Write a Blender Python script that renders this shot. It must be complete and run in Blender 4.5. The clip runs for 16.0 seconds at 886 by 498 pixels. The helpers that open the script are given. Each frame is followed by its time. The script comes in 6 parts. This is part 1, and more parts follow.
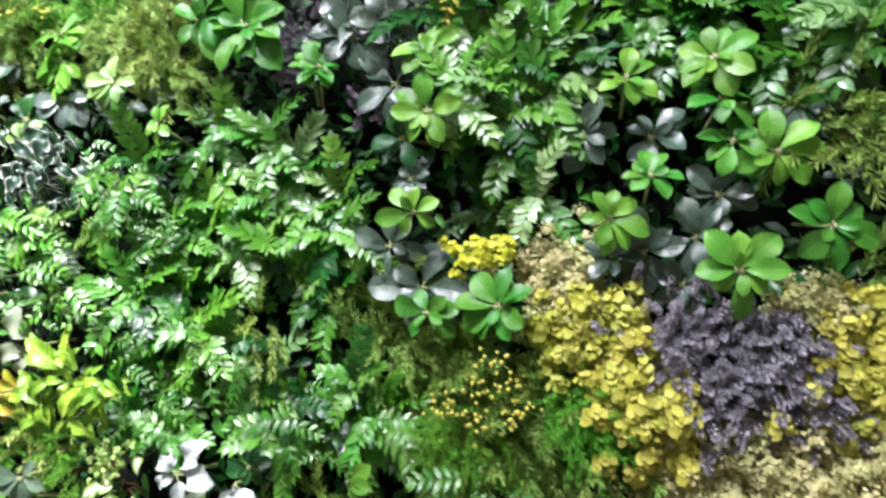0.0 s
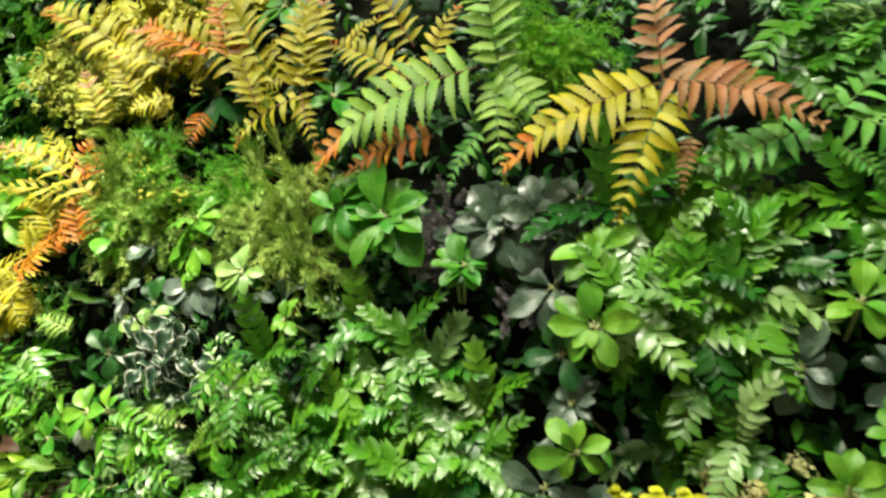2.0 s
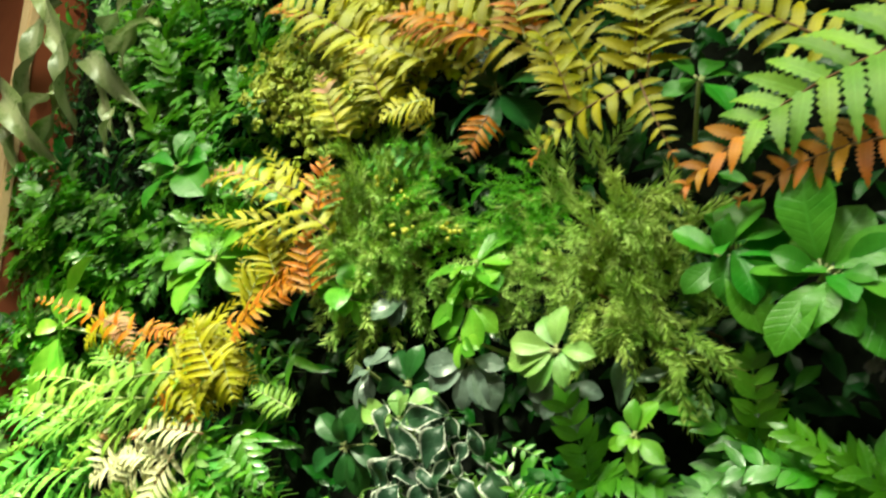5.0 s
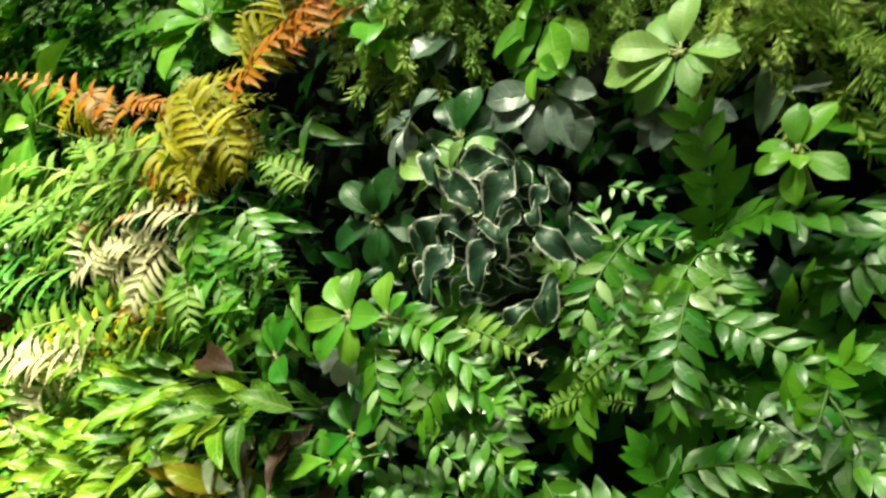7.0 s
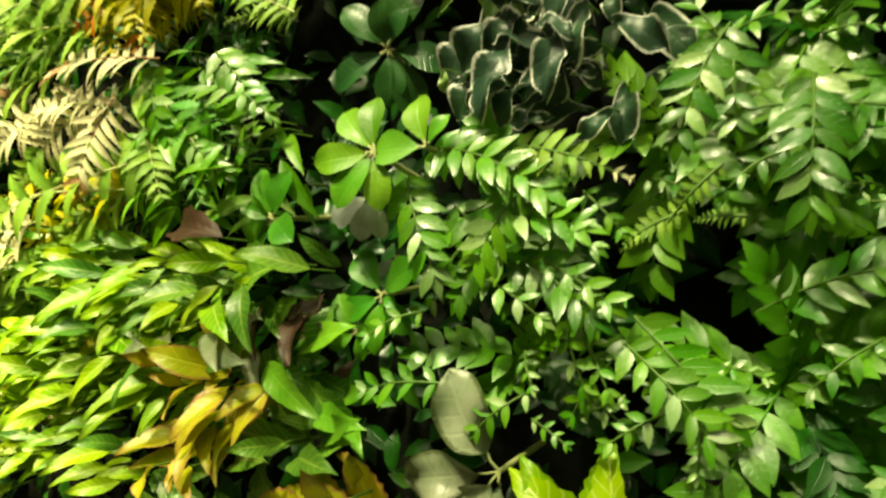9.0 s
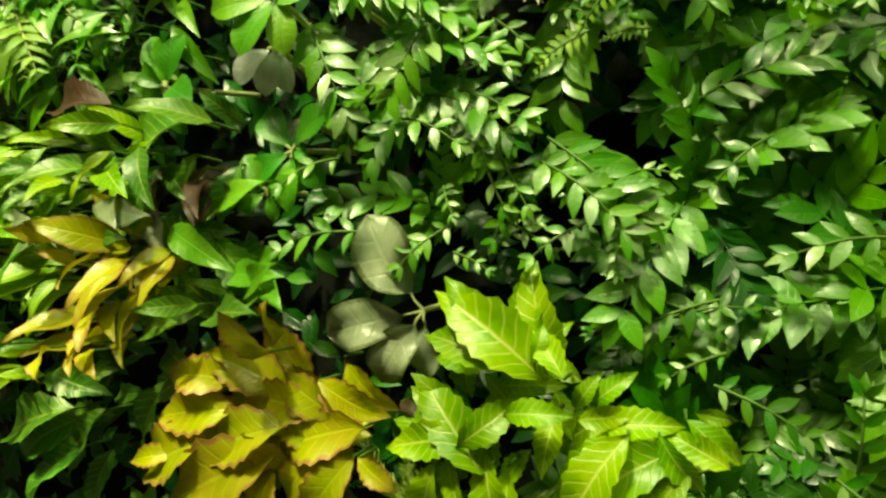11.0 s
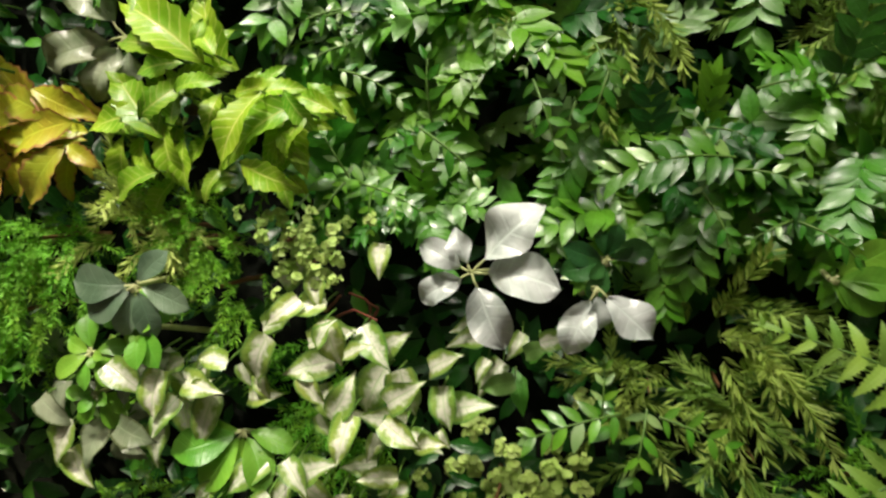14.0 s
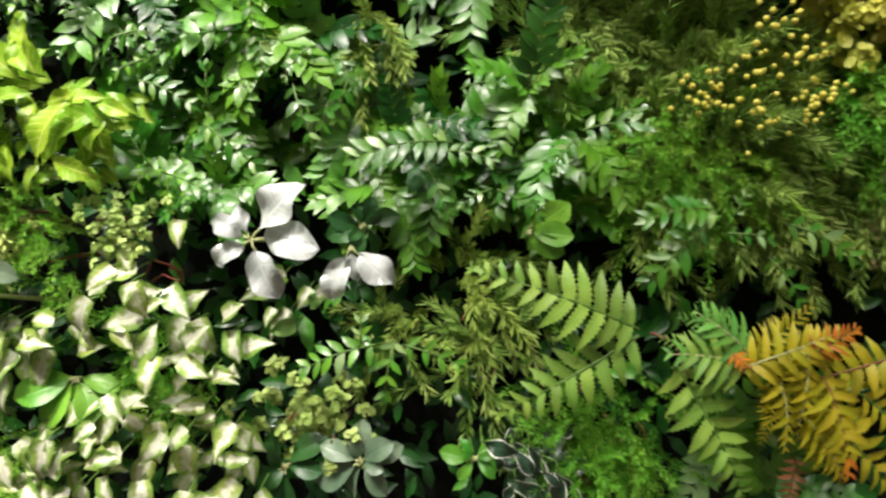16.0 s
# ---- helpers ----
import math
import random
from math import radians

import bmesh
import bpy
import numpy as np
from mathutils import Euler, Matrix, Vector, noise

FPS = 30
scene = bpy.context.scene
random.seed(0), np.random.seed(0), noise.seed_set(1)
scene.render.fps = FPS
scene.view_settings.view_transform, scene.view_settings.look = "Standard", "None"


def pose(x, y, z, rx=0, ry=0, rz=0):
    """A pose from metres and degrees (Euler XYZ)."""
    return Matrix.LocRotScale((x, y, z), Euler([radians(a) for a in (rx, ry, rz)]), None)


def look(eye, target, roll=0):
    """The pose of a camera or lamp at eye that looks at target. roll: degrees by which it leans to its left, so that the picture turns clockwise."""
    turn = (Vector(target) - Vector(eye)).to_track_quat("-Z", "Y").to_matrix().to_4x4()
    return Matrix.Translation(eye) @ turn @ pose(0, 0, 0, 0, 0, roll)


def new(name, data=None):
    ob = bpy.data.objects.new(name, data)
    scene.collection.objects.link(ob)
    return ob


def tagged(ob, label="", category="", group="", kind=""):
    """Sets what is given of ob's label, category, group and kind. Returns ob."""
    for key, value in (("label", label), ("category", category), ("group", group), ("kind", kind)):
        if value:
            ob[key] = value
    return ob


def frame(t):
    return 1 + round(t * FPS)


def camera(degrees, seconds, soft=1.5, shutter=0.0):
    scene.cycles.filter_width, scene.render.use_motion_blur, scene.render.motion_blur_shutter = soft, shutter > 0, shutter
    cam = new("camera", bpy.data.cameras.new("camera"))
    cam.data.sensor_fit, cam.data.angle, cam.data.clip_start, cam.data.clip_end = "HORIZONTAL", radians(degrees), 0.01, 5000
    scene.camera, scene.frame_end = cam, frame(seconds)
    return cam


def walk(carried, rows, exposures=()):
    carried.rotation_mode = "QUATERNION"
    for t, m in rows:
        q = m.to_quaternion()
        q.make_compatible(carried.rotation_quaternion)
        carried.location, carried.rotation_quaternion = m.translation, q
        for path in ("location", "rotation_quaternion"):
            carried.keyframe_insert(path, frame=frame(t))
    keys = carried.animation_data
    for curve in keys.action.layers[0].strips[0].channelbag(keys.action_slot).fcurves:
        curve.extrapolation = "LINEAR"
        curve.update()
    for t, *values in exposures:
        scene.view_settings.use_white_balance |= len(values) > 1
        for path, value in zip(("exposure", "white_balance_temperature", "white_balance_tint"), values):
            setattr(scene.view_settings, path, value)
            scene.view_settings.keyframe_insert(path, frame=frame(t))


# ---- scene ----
cam = camera(67.1, 16.0, soft=2.4, shutter=0.4)
PATH = [
    (0, (0.77, -1.017, 1.51), (0.311, 0.923, 1.673), -2.0),
    (0.5, (0.746, -1.003, 1.559), (0.222, 0.91, 1.814), -1.4),
    (1, (0.745, -0.96, 1.609), (0.128, 0.907, 1.976), -0.8),
    (1.5, (0.738, -0.924, 1.651), (0.019, 0.893, 2.075), 0.7),
    (2, (0.668, -0.897, 1.695), (-0.08, 0.894, 2.179), 1.0),
    (2.5, (0.584, -0.856, 1.745), (-0.182, 0.901, 2.315), 0.5),
    (3, (0.51, -0.826, 1.777), (-0.329, 0.867, 2.433), 0.6),
    (3.5, (0.485, -0.758, 1.826), (-0.58, 0.81, 2.464), 2.8),
    (3.7, (0.459, -0.748, 1.834), (-0.641, 0.796, 2.47), 3.5),
    (5.8, (0.162, -0.624, 1.76), (-0.942, 0.971, 2.249), 6.3),
    (6, (0.144, -0.609, 1.747), (-0.956, 1.0, 2.193), 6.2),
    (6.5, (0.119, -0.568, 1.698), (-0.992, 1.053, 2.071), 6.5),
    (7, (0.099, -0.521, 1.675), (-1.043, 1.096, 1.96), 6.9),
    (7.5, (0.07, -0.503, 1.665), (-1.065, 1.128, 1.891), 7.1),
    (8, (0.034, -0.497, 1.652), (-1.037, 1.18, 1.85), 5.8),
    (8.5, (0.0, -0.492, 1.619), (-0.997, 1.234, 1.786), 4.9),
    (9, (-0.038, -0.478, 1.588), (-0.969, 1.287, 1.717), 4.0),
    (9.2, (-0.051, -0.47, 1.572), (-0.96, 1.307, 1.692), 3.6),
    (11.3, (-0.051, -0.471, 1.47), (-0.663, 1.431, 1.566), 0.1),
    (11.5, (-0.027, -0.48, 1.46), (-0.614, 1.428, 1.576), -0.0),
    (12, (0.04, -0.508, 1.407), (-0.521, 1.409, 1.502), -0.4),
    (12.2, (0.079, -0.501, 1.368), (-0.508, 1.403, 1.541), 0.8),
    (12.5, (0.1, -0.507, 1.352), (-0.39, 1.429, 1.457), -0.2),
    (13, (0.126, -0.518, 1.322), (-0.309, 1.434, 1.345), -1.0),
    (13.5, (0.138, -0.528, 1.306), (-0.245, 1.434, 1.248), -1.2),
    (14, (0.135, -0.568, 1.296), (-0.154, 1.408, 1.192), -1.7),
    (14.5, (0.157, -0.603, 1.279), (-0.058, 1.381, 1.153), -2.4),
    (15, (0.195, -0.639, 1.271), (0.033, 1.351, 1.145), -2.9),
    (15.5, (0.267, -0.674, 1.27), (0.08, 1.314, 1.158), -3.6),
    (16, (0.314, -0.701, 1.28), (0.194, 1.289, 1.12), -3.9),
]
EXPOSURES = [(0.0, 0.58, 5800, 22), (1.5, 0.25, 6400, 6), (2.6, 0.0, 9500, -12), (3.5, -0.1, 10800, -22), (5.8, -0.3, 6700, -18), (7.0, -0.58, 7700, -13), (8.0, -0.5, 9500, -8), (9.0, -0.5, 11500, -14), (11.5, -0.5, 12500, -28), (12.5, -0.45, 11500, -22), (14.0, -0.32, 7200, 12), (15.0, -0.15, 6900, 14), (16.0, 0.2, 6800, 18)]
walk(cam, [(t, look(eye, target, roll)) for t, eye, target, roll in PATH], EXPOSURES)

# ---- light ----
world = bpy.data.worlds.new("world")
scene.world = world
world.use_nodes = True
world.node_tree.nodes["Background"].inputs[0].default_value = (1.0, 0.93, 0.82, 1)
world.node_tree.nodes["Background"].inputs[1].default_value = 0.044


def spot(name, eye, target, watts, size_deg, blend, colour, radius):
    lamp = bpy.data.lights.new(name, "SPOT")
    lamp.energy, lamp.spot_size, lamp.spot_blend = watts, radians(size_deg), blend
    lamp.color, lamp.shadow_soft_size = colour, radius
    ob = new(name, lamp)
    ob.matrix_world = look(eye, target)
    return ob


def light_box(eye, target, watts, wide, deep, colour):
    lamp = bpy.data.lights.new("unseen_area_light", "AREA")
    lamp.energy, lamp.shape, lamp.size, lamp.size_y, lamp.color = watts, "RECTANGLE", wide, deep, colour
    ob = new("unseen_area_light", lamp)
    ob.matrix_world = look(eye, target)
    return ob


light_box((0.65, -1.3, 3.8), (0.5, -0.1, 1.2), 22, 0.9, 0.45, (1.0, 0.98, 0.94))
light_box((-0.6, -1.3, 3.8), (-0.35, -0.1, 1.2), 46, 0.9, 0.45, (1.0, 0.97, 0.91))
# Extra unseen light, added to lift the left-hand sprays.
light_box((-1.7, -1.4, 3.8), (-1.35, -0.1, 1.7), 22, 0.7, 0.45, (1.0, 0.97, 0.91))
# Soft fill from behind the viewpoint, added; no such lamp is known.
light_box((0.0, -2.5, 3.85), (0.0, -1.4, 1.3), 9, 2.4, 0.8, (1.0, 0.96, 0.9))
spot("spot_lamp", (0.8, -1.5, 3.75), (0.70, 0.0, 1.35), 138, 54, 1.0, (1.0, 0.98, 0.94), 0.10)
spot("spot_lamp", (-0.55, -1.5, 3.75), (-0.52, 0.0, 1.25), 440, 40, 1.0, (1.0, 0.97, 0.90), 0.10)
spot("spot_lamp", (-1.75, -1.35, 3.6), (-0.97, 0.0, 1.2), 1200, 27, 1.0, (1.0, 0.92, 0.70), 0.08)


# ---- materials ----
def node_mat(name):
    m = bpy.data.materials.new(name)
    m.use_nodes = True
    nt = m.node_tree
    nt.nodes.clear()
    return m, nt


def add(nt, kind, **kw):
    n = nt.nodes.new(kind)
    for k, v in kw.items():
        n.inputs[k].default_value = v
    return n


def maths(nt, op, a, b=0.0):
    n = nt.nodes.new("ShaderNodeMath")
    n.operation = op
    for i, v in enumerate((a, b)):
        if isinstance(v, (int, float)):
            n.inputs[i].default_value = v
        else:
            nt.links.new(v, n.inputs[i])
    return n.outputs[0]


def mix(nt, fac, a, b):
    n = nt.nodes.new("ShaderNodeMix")
    n.data_type = "RGBA"
    for i, v in ((0, fac), (6, a), (7, b)):
        if isinstance(v, (int, float)):
            n.inputs[i].default_value = v
        elif isinstance(v, tuple):
            n.inputs[i].default_value = (*v, 1)
        else:
            nt.links.new(v, n.inputs[i])
    return n.outputs[2]


def ramp(nt, fac, lo, hi):
    n = nt.nodes.new("ShaderNodeMapRange")
    n.inputs[1].default_value, n.inputs[2].default_value = lo, hi
    nt.links.new(fac, n.inputs[0])
    return n.outputs[0]


def leaf_mat(name, c1, c2, rough=0.36, vein=0.35, ribs=9.0, margin=None, tip=None, centre=None, trans=0.18, spread=0.5, spec=0.5, coat=0.0, rib_colour=None):
    """A leaf: u runs along it, v across it. margin, tip and centre are colours of those zones."""
    m, nt = node_mat(name)
    L = nt.links.new
    tc = nt.nodes.new("ShaderNodeTexCoord")
    sep = nt.nodes.new("ShaderNodeSeparateXYZ")
    L(tc.outputs["UV"], sep.inputs[0])
    u, v = sep.outputs[0], sep.outputs[1]
    side = maths(nt, "MULTIPLY", maths(nt, "ABSOLUTE", maths(nt, "SUBTRACT", v, 0.5)), 2.0)
    info, geo = nt.nodes.new("ShaderNodeObjectInfo"), nt.nodes.new("ShaderNodeNewGeometry")
    rnd = maths(nt, "FRACT", maths(nt, "ADD", info.outputs["Random"], geo.outputs["Random Per Island"]))
    n1 = add(nt, "ShaderNodeTexNoise", Scale=38.0, Detail=3.0)
    L(geo.outputs["Position"], n1.inputs["Vector"])
    n2 = add(nt, "ShaderNodeTexNoise", Scale=420.0, Detail=2.0)
    L(geo.outputs["Position"], n2.inputs["Vector"])
    col = mix(nt, ramp(nt, n1.outputs[0], 0.35, 0.65), c1, c2)
    if centre:
        n3 = add(nt, "ShaderNodeTexNoise", Scale=130.0, Detail=2.0)
        L(geo.outputs["Position"], n3.inputs["Vector"])
        zone = maths(nt, "ADD", maths(nt, "SUBTRACT", 0.6, side), maths(nt, "MULTIPLY", maths(nt, "SUBTRACT", n3.outputs[0], 0.5), 1.2))
        col = mix(nt, ramp(nt, zone, 0.0, 0.4), col, centre)
    if tip:
        zone = maths(nt, "ADD", u, maths(nt, "MULTIPLY", maths(nt, "SUBTRACT", n1.outputs[0], 0.5), 0.9))
        col = mix(nt, ramp(nt, zone, 0.7, 1.15), col, tip)
    if margin:
        zone = maths(nt, "ADD", side, maths(nt, "MULTIPLY", maths(nt, "SUBTRACT", n2.outputs[0], 0.5), 0.25))
        col = mix(nt, ramp(nt, zone, 0.80, 0.90), col, margin)
    rib = maths(nt, "SINE", maths(nt, "MULTIPLY", maths(nt, "SUBTRACT", u, maths(nt, "MULTIPLY", side, 0.16)), ribs * 6.283))
    ribline = ramp(nt, rib, 0.72, 1.0)
    mid = ramp(nt, maths(nt, "SUBTRACT", 0.1, side), 0.0, 0.08)
    line = maths(nt, "MAXIMUM", maths(nt, "MULTIPLY", ribline, 0.55), mid)
    light = rib_colour or tuple(min(1.0, c * 1.6 + 0.03) for c in c1)
    col = mix(nt, maths(nt, "MULTIPLY", line, vein), col, light)
    hsv = nt.nodes.new("ShaderNodeHueSaturation")
    L(col, hsv.inputs["Color"])
    L(maths(nt, "ADD", 1.0 - spread / 2, maths(nt, "MULTIPLY", rnd, spread)), hsv.inputs["Value"])
    L(maths(nt, "ADD", 0.485, maths(nt, "MULTIPLY", info.outputs["Random"], 0.03)), hsv.inputs["Hue"])
    pr = add(nt, "ShaderNodeBsdfPrincipled")
    pr.inputs["Specular IOR Level"].default_value = spec
    pr.inputs["Coat Weight"].default_value, pr.inputs["Coat Roughness"].default_value = coat, 0.2
    L(hsv.outputs[0], pr.inputs["Base Color"])
    L(maths(nt, "ADD", rough - 0.1, maths(nt, "MULTIPLY", n1.outputs[0], 0.2)), pr.inputs["Roughness"])
    bump = add(nt, "ShaderNodeBump", Strength=0.25, Distance=0.002)
    L(maths(nt, "ADD", maths(nt, "MULTIPLY", line, -0.8), maths(nt, "MULTIPLY", n2.outputs[0], 0.5)), bump.inputs["Height"])
    L(bump.outputs[0], pr.inputs["Normal"])
    out = nt.nodes.new("ShaderNodeOutputMaterial")
    if trans:
        tr = nt.nodes.new("ShaderNodeBsdfTranslucent")
        L(hsv.outputs[0], tr.inputs[0])
        ms = add(nt, "ShaderNodeMixShader", Fac=trans)
        L(pr.outputs[0], ms.inputs[1])
        L(tr.outputs[0], ms.inputs[2])
        L(ms.outputs[0], out.inputs[0])
    else:
        L(pr.outputs[0], out.inputs[0])
    return m


def plain_mat(name, c1, c2, scale, rough, bump=0.3, stretch=(1, 1, 1), spec=0.5):
    m, nt = node_mat(name)
    L = nt.links.new
    geo = nt.nodes.new("ShaderNodeNewGeometry")
    mp = nt.nodes.new("ShaderNodeMapping")
    mp.inputs["Scale"].default_value = stretch
    L(geo.outputs["Position"], mp.inputs[0])
    n1 = add(nt, "ShaderNodeTexNoise", Scale=scale, Detail=6.0)
    L(mp.outputs[0], n1.inputs["Vector"])
    n2 = add(nt, "ShaderNodeTexNoise", Scale=scale * 0.13, Detail=3.0)
    L(mp.outputs[0], n2.inputs["Vector"])
    f = maths(nt, "ADD", maths(nt, "MULTIPLY", n1.outputs[0], 0.6), maths(nt, "MULTIPLY", n2.outputs[0], 0.4))
    pr = add(nt, "ShaderNodeBsdfPrincipled", Roughness=rough)
    pr.inputs["Specular IOR Level"].default_value = spec
    L(mix(nt, ramp(nt, f, 0.35, 0.65), c1, c2), pr.inputs["Base Color"])
    b = add(nt, "ShaderNodeBump", Strength=bump, Distance=0.003)
    L(n1.outputs[0], b.inputs["Height"])
    L(b.outputs[0], pr.inputs["Normal"])
    out = nt.nodes.new("ShaderNodeOutputMaterial")
    L(pr.outputs[0], out.inputs[0])
    return m


MATS = {
    "green": leaf_mat("green_leaf", (0.055, 0.26, 0.02), (0.10, 0.35, 0.035)),
    "lime": leaf_mat("lime_leaf", (0.12, 0.36, 0.03), (0.20, 0.46, 0.05)),
    "pale": leaf_mat("pale_lime_leaf", (0.22, 0.42, 0.10), (0.30, 0.50, 0.14)),
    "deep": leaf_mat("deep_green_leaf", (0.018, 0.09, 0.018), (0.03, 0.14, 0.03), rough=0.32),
    "dark": leaf_mat("dark_glossy_leaf", (0.055, 0.105, 0.065), (0.105, 0.16, 0.11), rough=0.32, vein=0.5, ribs=5, trans=0.08, spec=0.6, coat=0.15),
    "ash": leaf_mat("ash_grey_leaf", (0.11, 0.165, 0.13), (0.22, 0.29, 0.24), rough=0.28, vein=0.5, ribs=5, trans=0.08, spec=0.6),
    "blue": leaf_mat("blue_green_leaf", (0.10, 0.18, 0.10), (0.17, 0.26, 0.16), rough=0.32, ribs=5, trans=0.1, spec=0.7),
    "grey": leaf_mat("grey_green_leaf", (0.17, 0.23, 0.13), (0.30, 0.34, 0.23), rough=0.32, ribs=5, margin=(0.09, 0.12, 0.05)),
    # Grey-white leaf, its colour lifted further to include part of the white glare.
    "silver": leaf_mat("silver_glare_leaf", (0.40, 0.46, 0.42), (0.68, 0.73, 0.70), rough=0.24, ribs=5, vein=0.6, trans=0.1, spec=0.9, coat=0.4),
    "spray": leaf_mat("spray_leaf", (0.04, 0.20, 0.010), (0.075, 0.28, 0.016), rough=0.38, ribs=6, spec=0.65, coat=0.34, trans=0.26),
    "spray2": leaf_mat("spray_leaf_light", (0.085, 0.32, 0.015), (0.15, 0.42, 0.03), rough=0.38, ribs=6, spec=0.75, coat=0.42, trans=0.26),
    # Paler copy of the spray leaf: glossy sheen and glints put into the colour.
    "spray_sheen": leaf_mat("spray_leaf_sheen", (0.20, 0.41, 0.10), (0.34, 0.54, 0.22), rough=0.32, ribs=6, spec=0.9, coat=0.3, trans=0.2),
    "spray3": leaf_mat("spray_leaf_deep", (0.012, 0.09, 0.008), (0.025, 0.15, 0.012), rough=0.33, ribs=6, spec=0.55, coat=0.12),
    "fern_green": leaf_mat("fern_green", (0.09, 0.34, 0.045), (0.15, 0.43, 0.07), rough=0.5),
    "fern_lime": leaf_mat("fern_lime", (0.18, 0.37, 0.045), (0.27, 0.47, 0.07), rough=0.5),
    "fern_yellow": leaf_mat("fern_yellow", (0.37, 0.35, 0.010), (0.49, 0.45, 0.018), rough=0.5),
    "fern_orange": leaf_mat("fern_orange", (0.50, 0.16, 0.006), (0.62, 0.24, 0.012), rough=0.5),
    "fern_rust": leaf_mat("fern_rust", (0.36, 0.16, 0.05), (0.47, 0.24, 0.10), rough=0.5),
    "fern_cream": leaf_mat("fern_cream", (0.66, 0.64, 0.40), (0.78, 0.73, 0.46), rough=0.5),
    "croton_lime": leaf_mat("croton_lime", (0.15, 0.38, 0.016), (0.28, 0.48, 0.028), rough=0.36, vein=0.85, ribs=9, rib_colour=(0.55, 0.66, 0.16)),
    "croton_green": leaf_mat("croton_green", (0.05, 0.19, 0.02), (0.12, 0.30, 0.04), rough=0.36, vein=0.8, ribs=9, rib_colour=(0.34, 0.50, 0.10)),
    "croton_gold": leaf_mat("croton_gold", (0.36, 0.42, 0.03), (0.48, 0.42, 0.04), rough=0.34, vein=0.4, ribs=8, margin=(0.38, 0.19, 0.06), tip=(0.40, 0.26, 0.06)),
    "brown": leaf_mat("brown_leaf", (0.04, 0.02, 0.010), (0.075, 0.038, 0.02), rough=0.5),
    "cream": leaf_mat("cream_leaf", (0.20, 0.36, 0.05), (0.32, 0.44, 0.09), rough=0.32, ribs=6, vein=0.4, centre=(0.88, 0.89, 0.72), margin=(0.14, 0.29, 0.05), spec=0.7),
    "edge": leaf_mat("white_edged_leaf", (0.02, 0.06, 0.03), (0.04, 0.10, 0.05), rough=0.34, ribs=5, margin=(0.88, 0.90, 0.80)),
    "edge_pale": leaf_mat("white_edged_pale_leaf", (0.18, 0.38, 0.08), (0.26, 0.42, 0.10), rough=0.36, ribs=5, margin=(0.6, 0.64, 0.4)),
    "strap": leaf_mat("strap_leaf", (0.19, 0.26, 0.10), (0.30, 0.36, 0.16), rough=0.3, ribs=3, centre=(0.44, 0.47, 0.27), spec=0.8),
    "yellow": leaf_mat("small_yellow_leaf", (0.54, 0.55, 0.05), (0.70, 0.71, 0.13), rough=0.5, vein=0.1),
    "gold": leaf_mat("ruffled_yellow_petal", (0.68, 0.68, 0.02), (0.80, 0.80, 0.06), rough=0.45, vein=0.1),
    "straw": leaf_mat("small_straw_leaf", (0.60, 0.59, 0.22), (0.76, 0.74, 0.36), rough=0.5, vein=0.1),
    "purple": leaf_mat("small_purple_leaf", (0.30, 0.285, 0.32), (0.58, 0.55, 0.60), rough=0.55, vein=0.1, trans=0.05),
    "mauve": leaf_mat("small_mauve_leaf", (0.30, 0.27, 0.32), (0.42, 0.38, 0.42), rough=0.55, vein=0.1, trans=0.05),
    "round": leaf_mat("small_round_leaf", (0.34, 0.44, 0.05), (0.52, 0.56, 0.09), rough=0.5, vein=0.1),
    "feather": leaf_mat("feathery_green", (0.15, 0.48, 0.025), (0.26, 0.58, 0.05), rough=0.55, vein=0.0),
    "olive": leaf_mat("feathery_olive", (0.22, 0.41, 0.06), (0.36, 0.53, 0.11), rough=0.55, vein=0.0),
    "moss": leaf_mat("feathery_light", (0.40, 0.58, 0.12), (0.54, 0.68, 0.20), rough=0.55, vein=0.0),
    "stem": plain_mat("green_stem", (0.07, 0.18, 0.025), (0.12, 0.24, 0.04), 60, 0.5),
    "stem_brown": plain_mat("brown_stem", (0.16, 0.07, 0.03), (0.26, 0.13, 0.05), 60, 0.6),
    "stem_pale": plain_mat("pale_stem", (0.42, 0.48, 0.20), (0.52, 0.56, 0.26), 60, 0.5),
    "stem_red": plain_mat("red_stem", (0.14, 0.035, 0.025), (0.22, 0.06, 0.04), 60, 0.5),
    "berry": plain_mat("yellow_berry", (0.62, 0.58, 0.07), (0.76, 0.72, 0.14), 200, 0.3, 0.1),
    # Dark mat taken to near black: the colour also holds the shade of the gaps.
    "backing": plain_mat("shade_dark_backing_mat", (0.008, 0.010, 0.008), (0.016, 0.019, 0.014), 90, 0.95, 0.8, spec=0.05),
    "wood": plain_mat("light_wood", (0.55, 0.36, 0.2), (0.66, 0.46, 0.28), 12, 0.5, 0.2, (12, 12, 1)),
    "redwall": plain_mat("red_brown_wall", (0.22, 0.05, 0.02), (0.28, 0.07, 0.03), 14, 0.6),
    "plaster": plain_mat("grey_plaster", (0.36, 0.34, 0.31), (0.42, 0.40, 0.37), 20, 0.8),
    "floor": plain_mat("grey_floor", (0.16, 0.14, 0.12), (0.22, 0.2, 0.17), 9, 0.5),
}


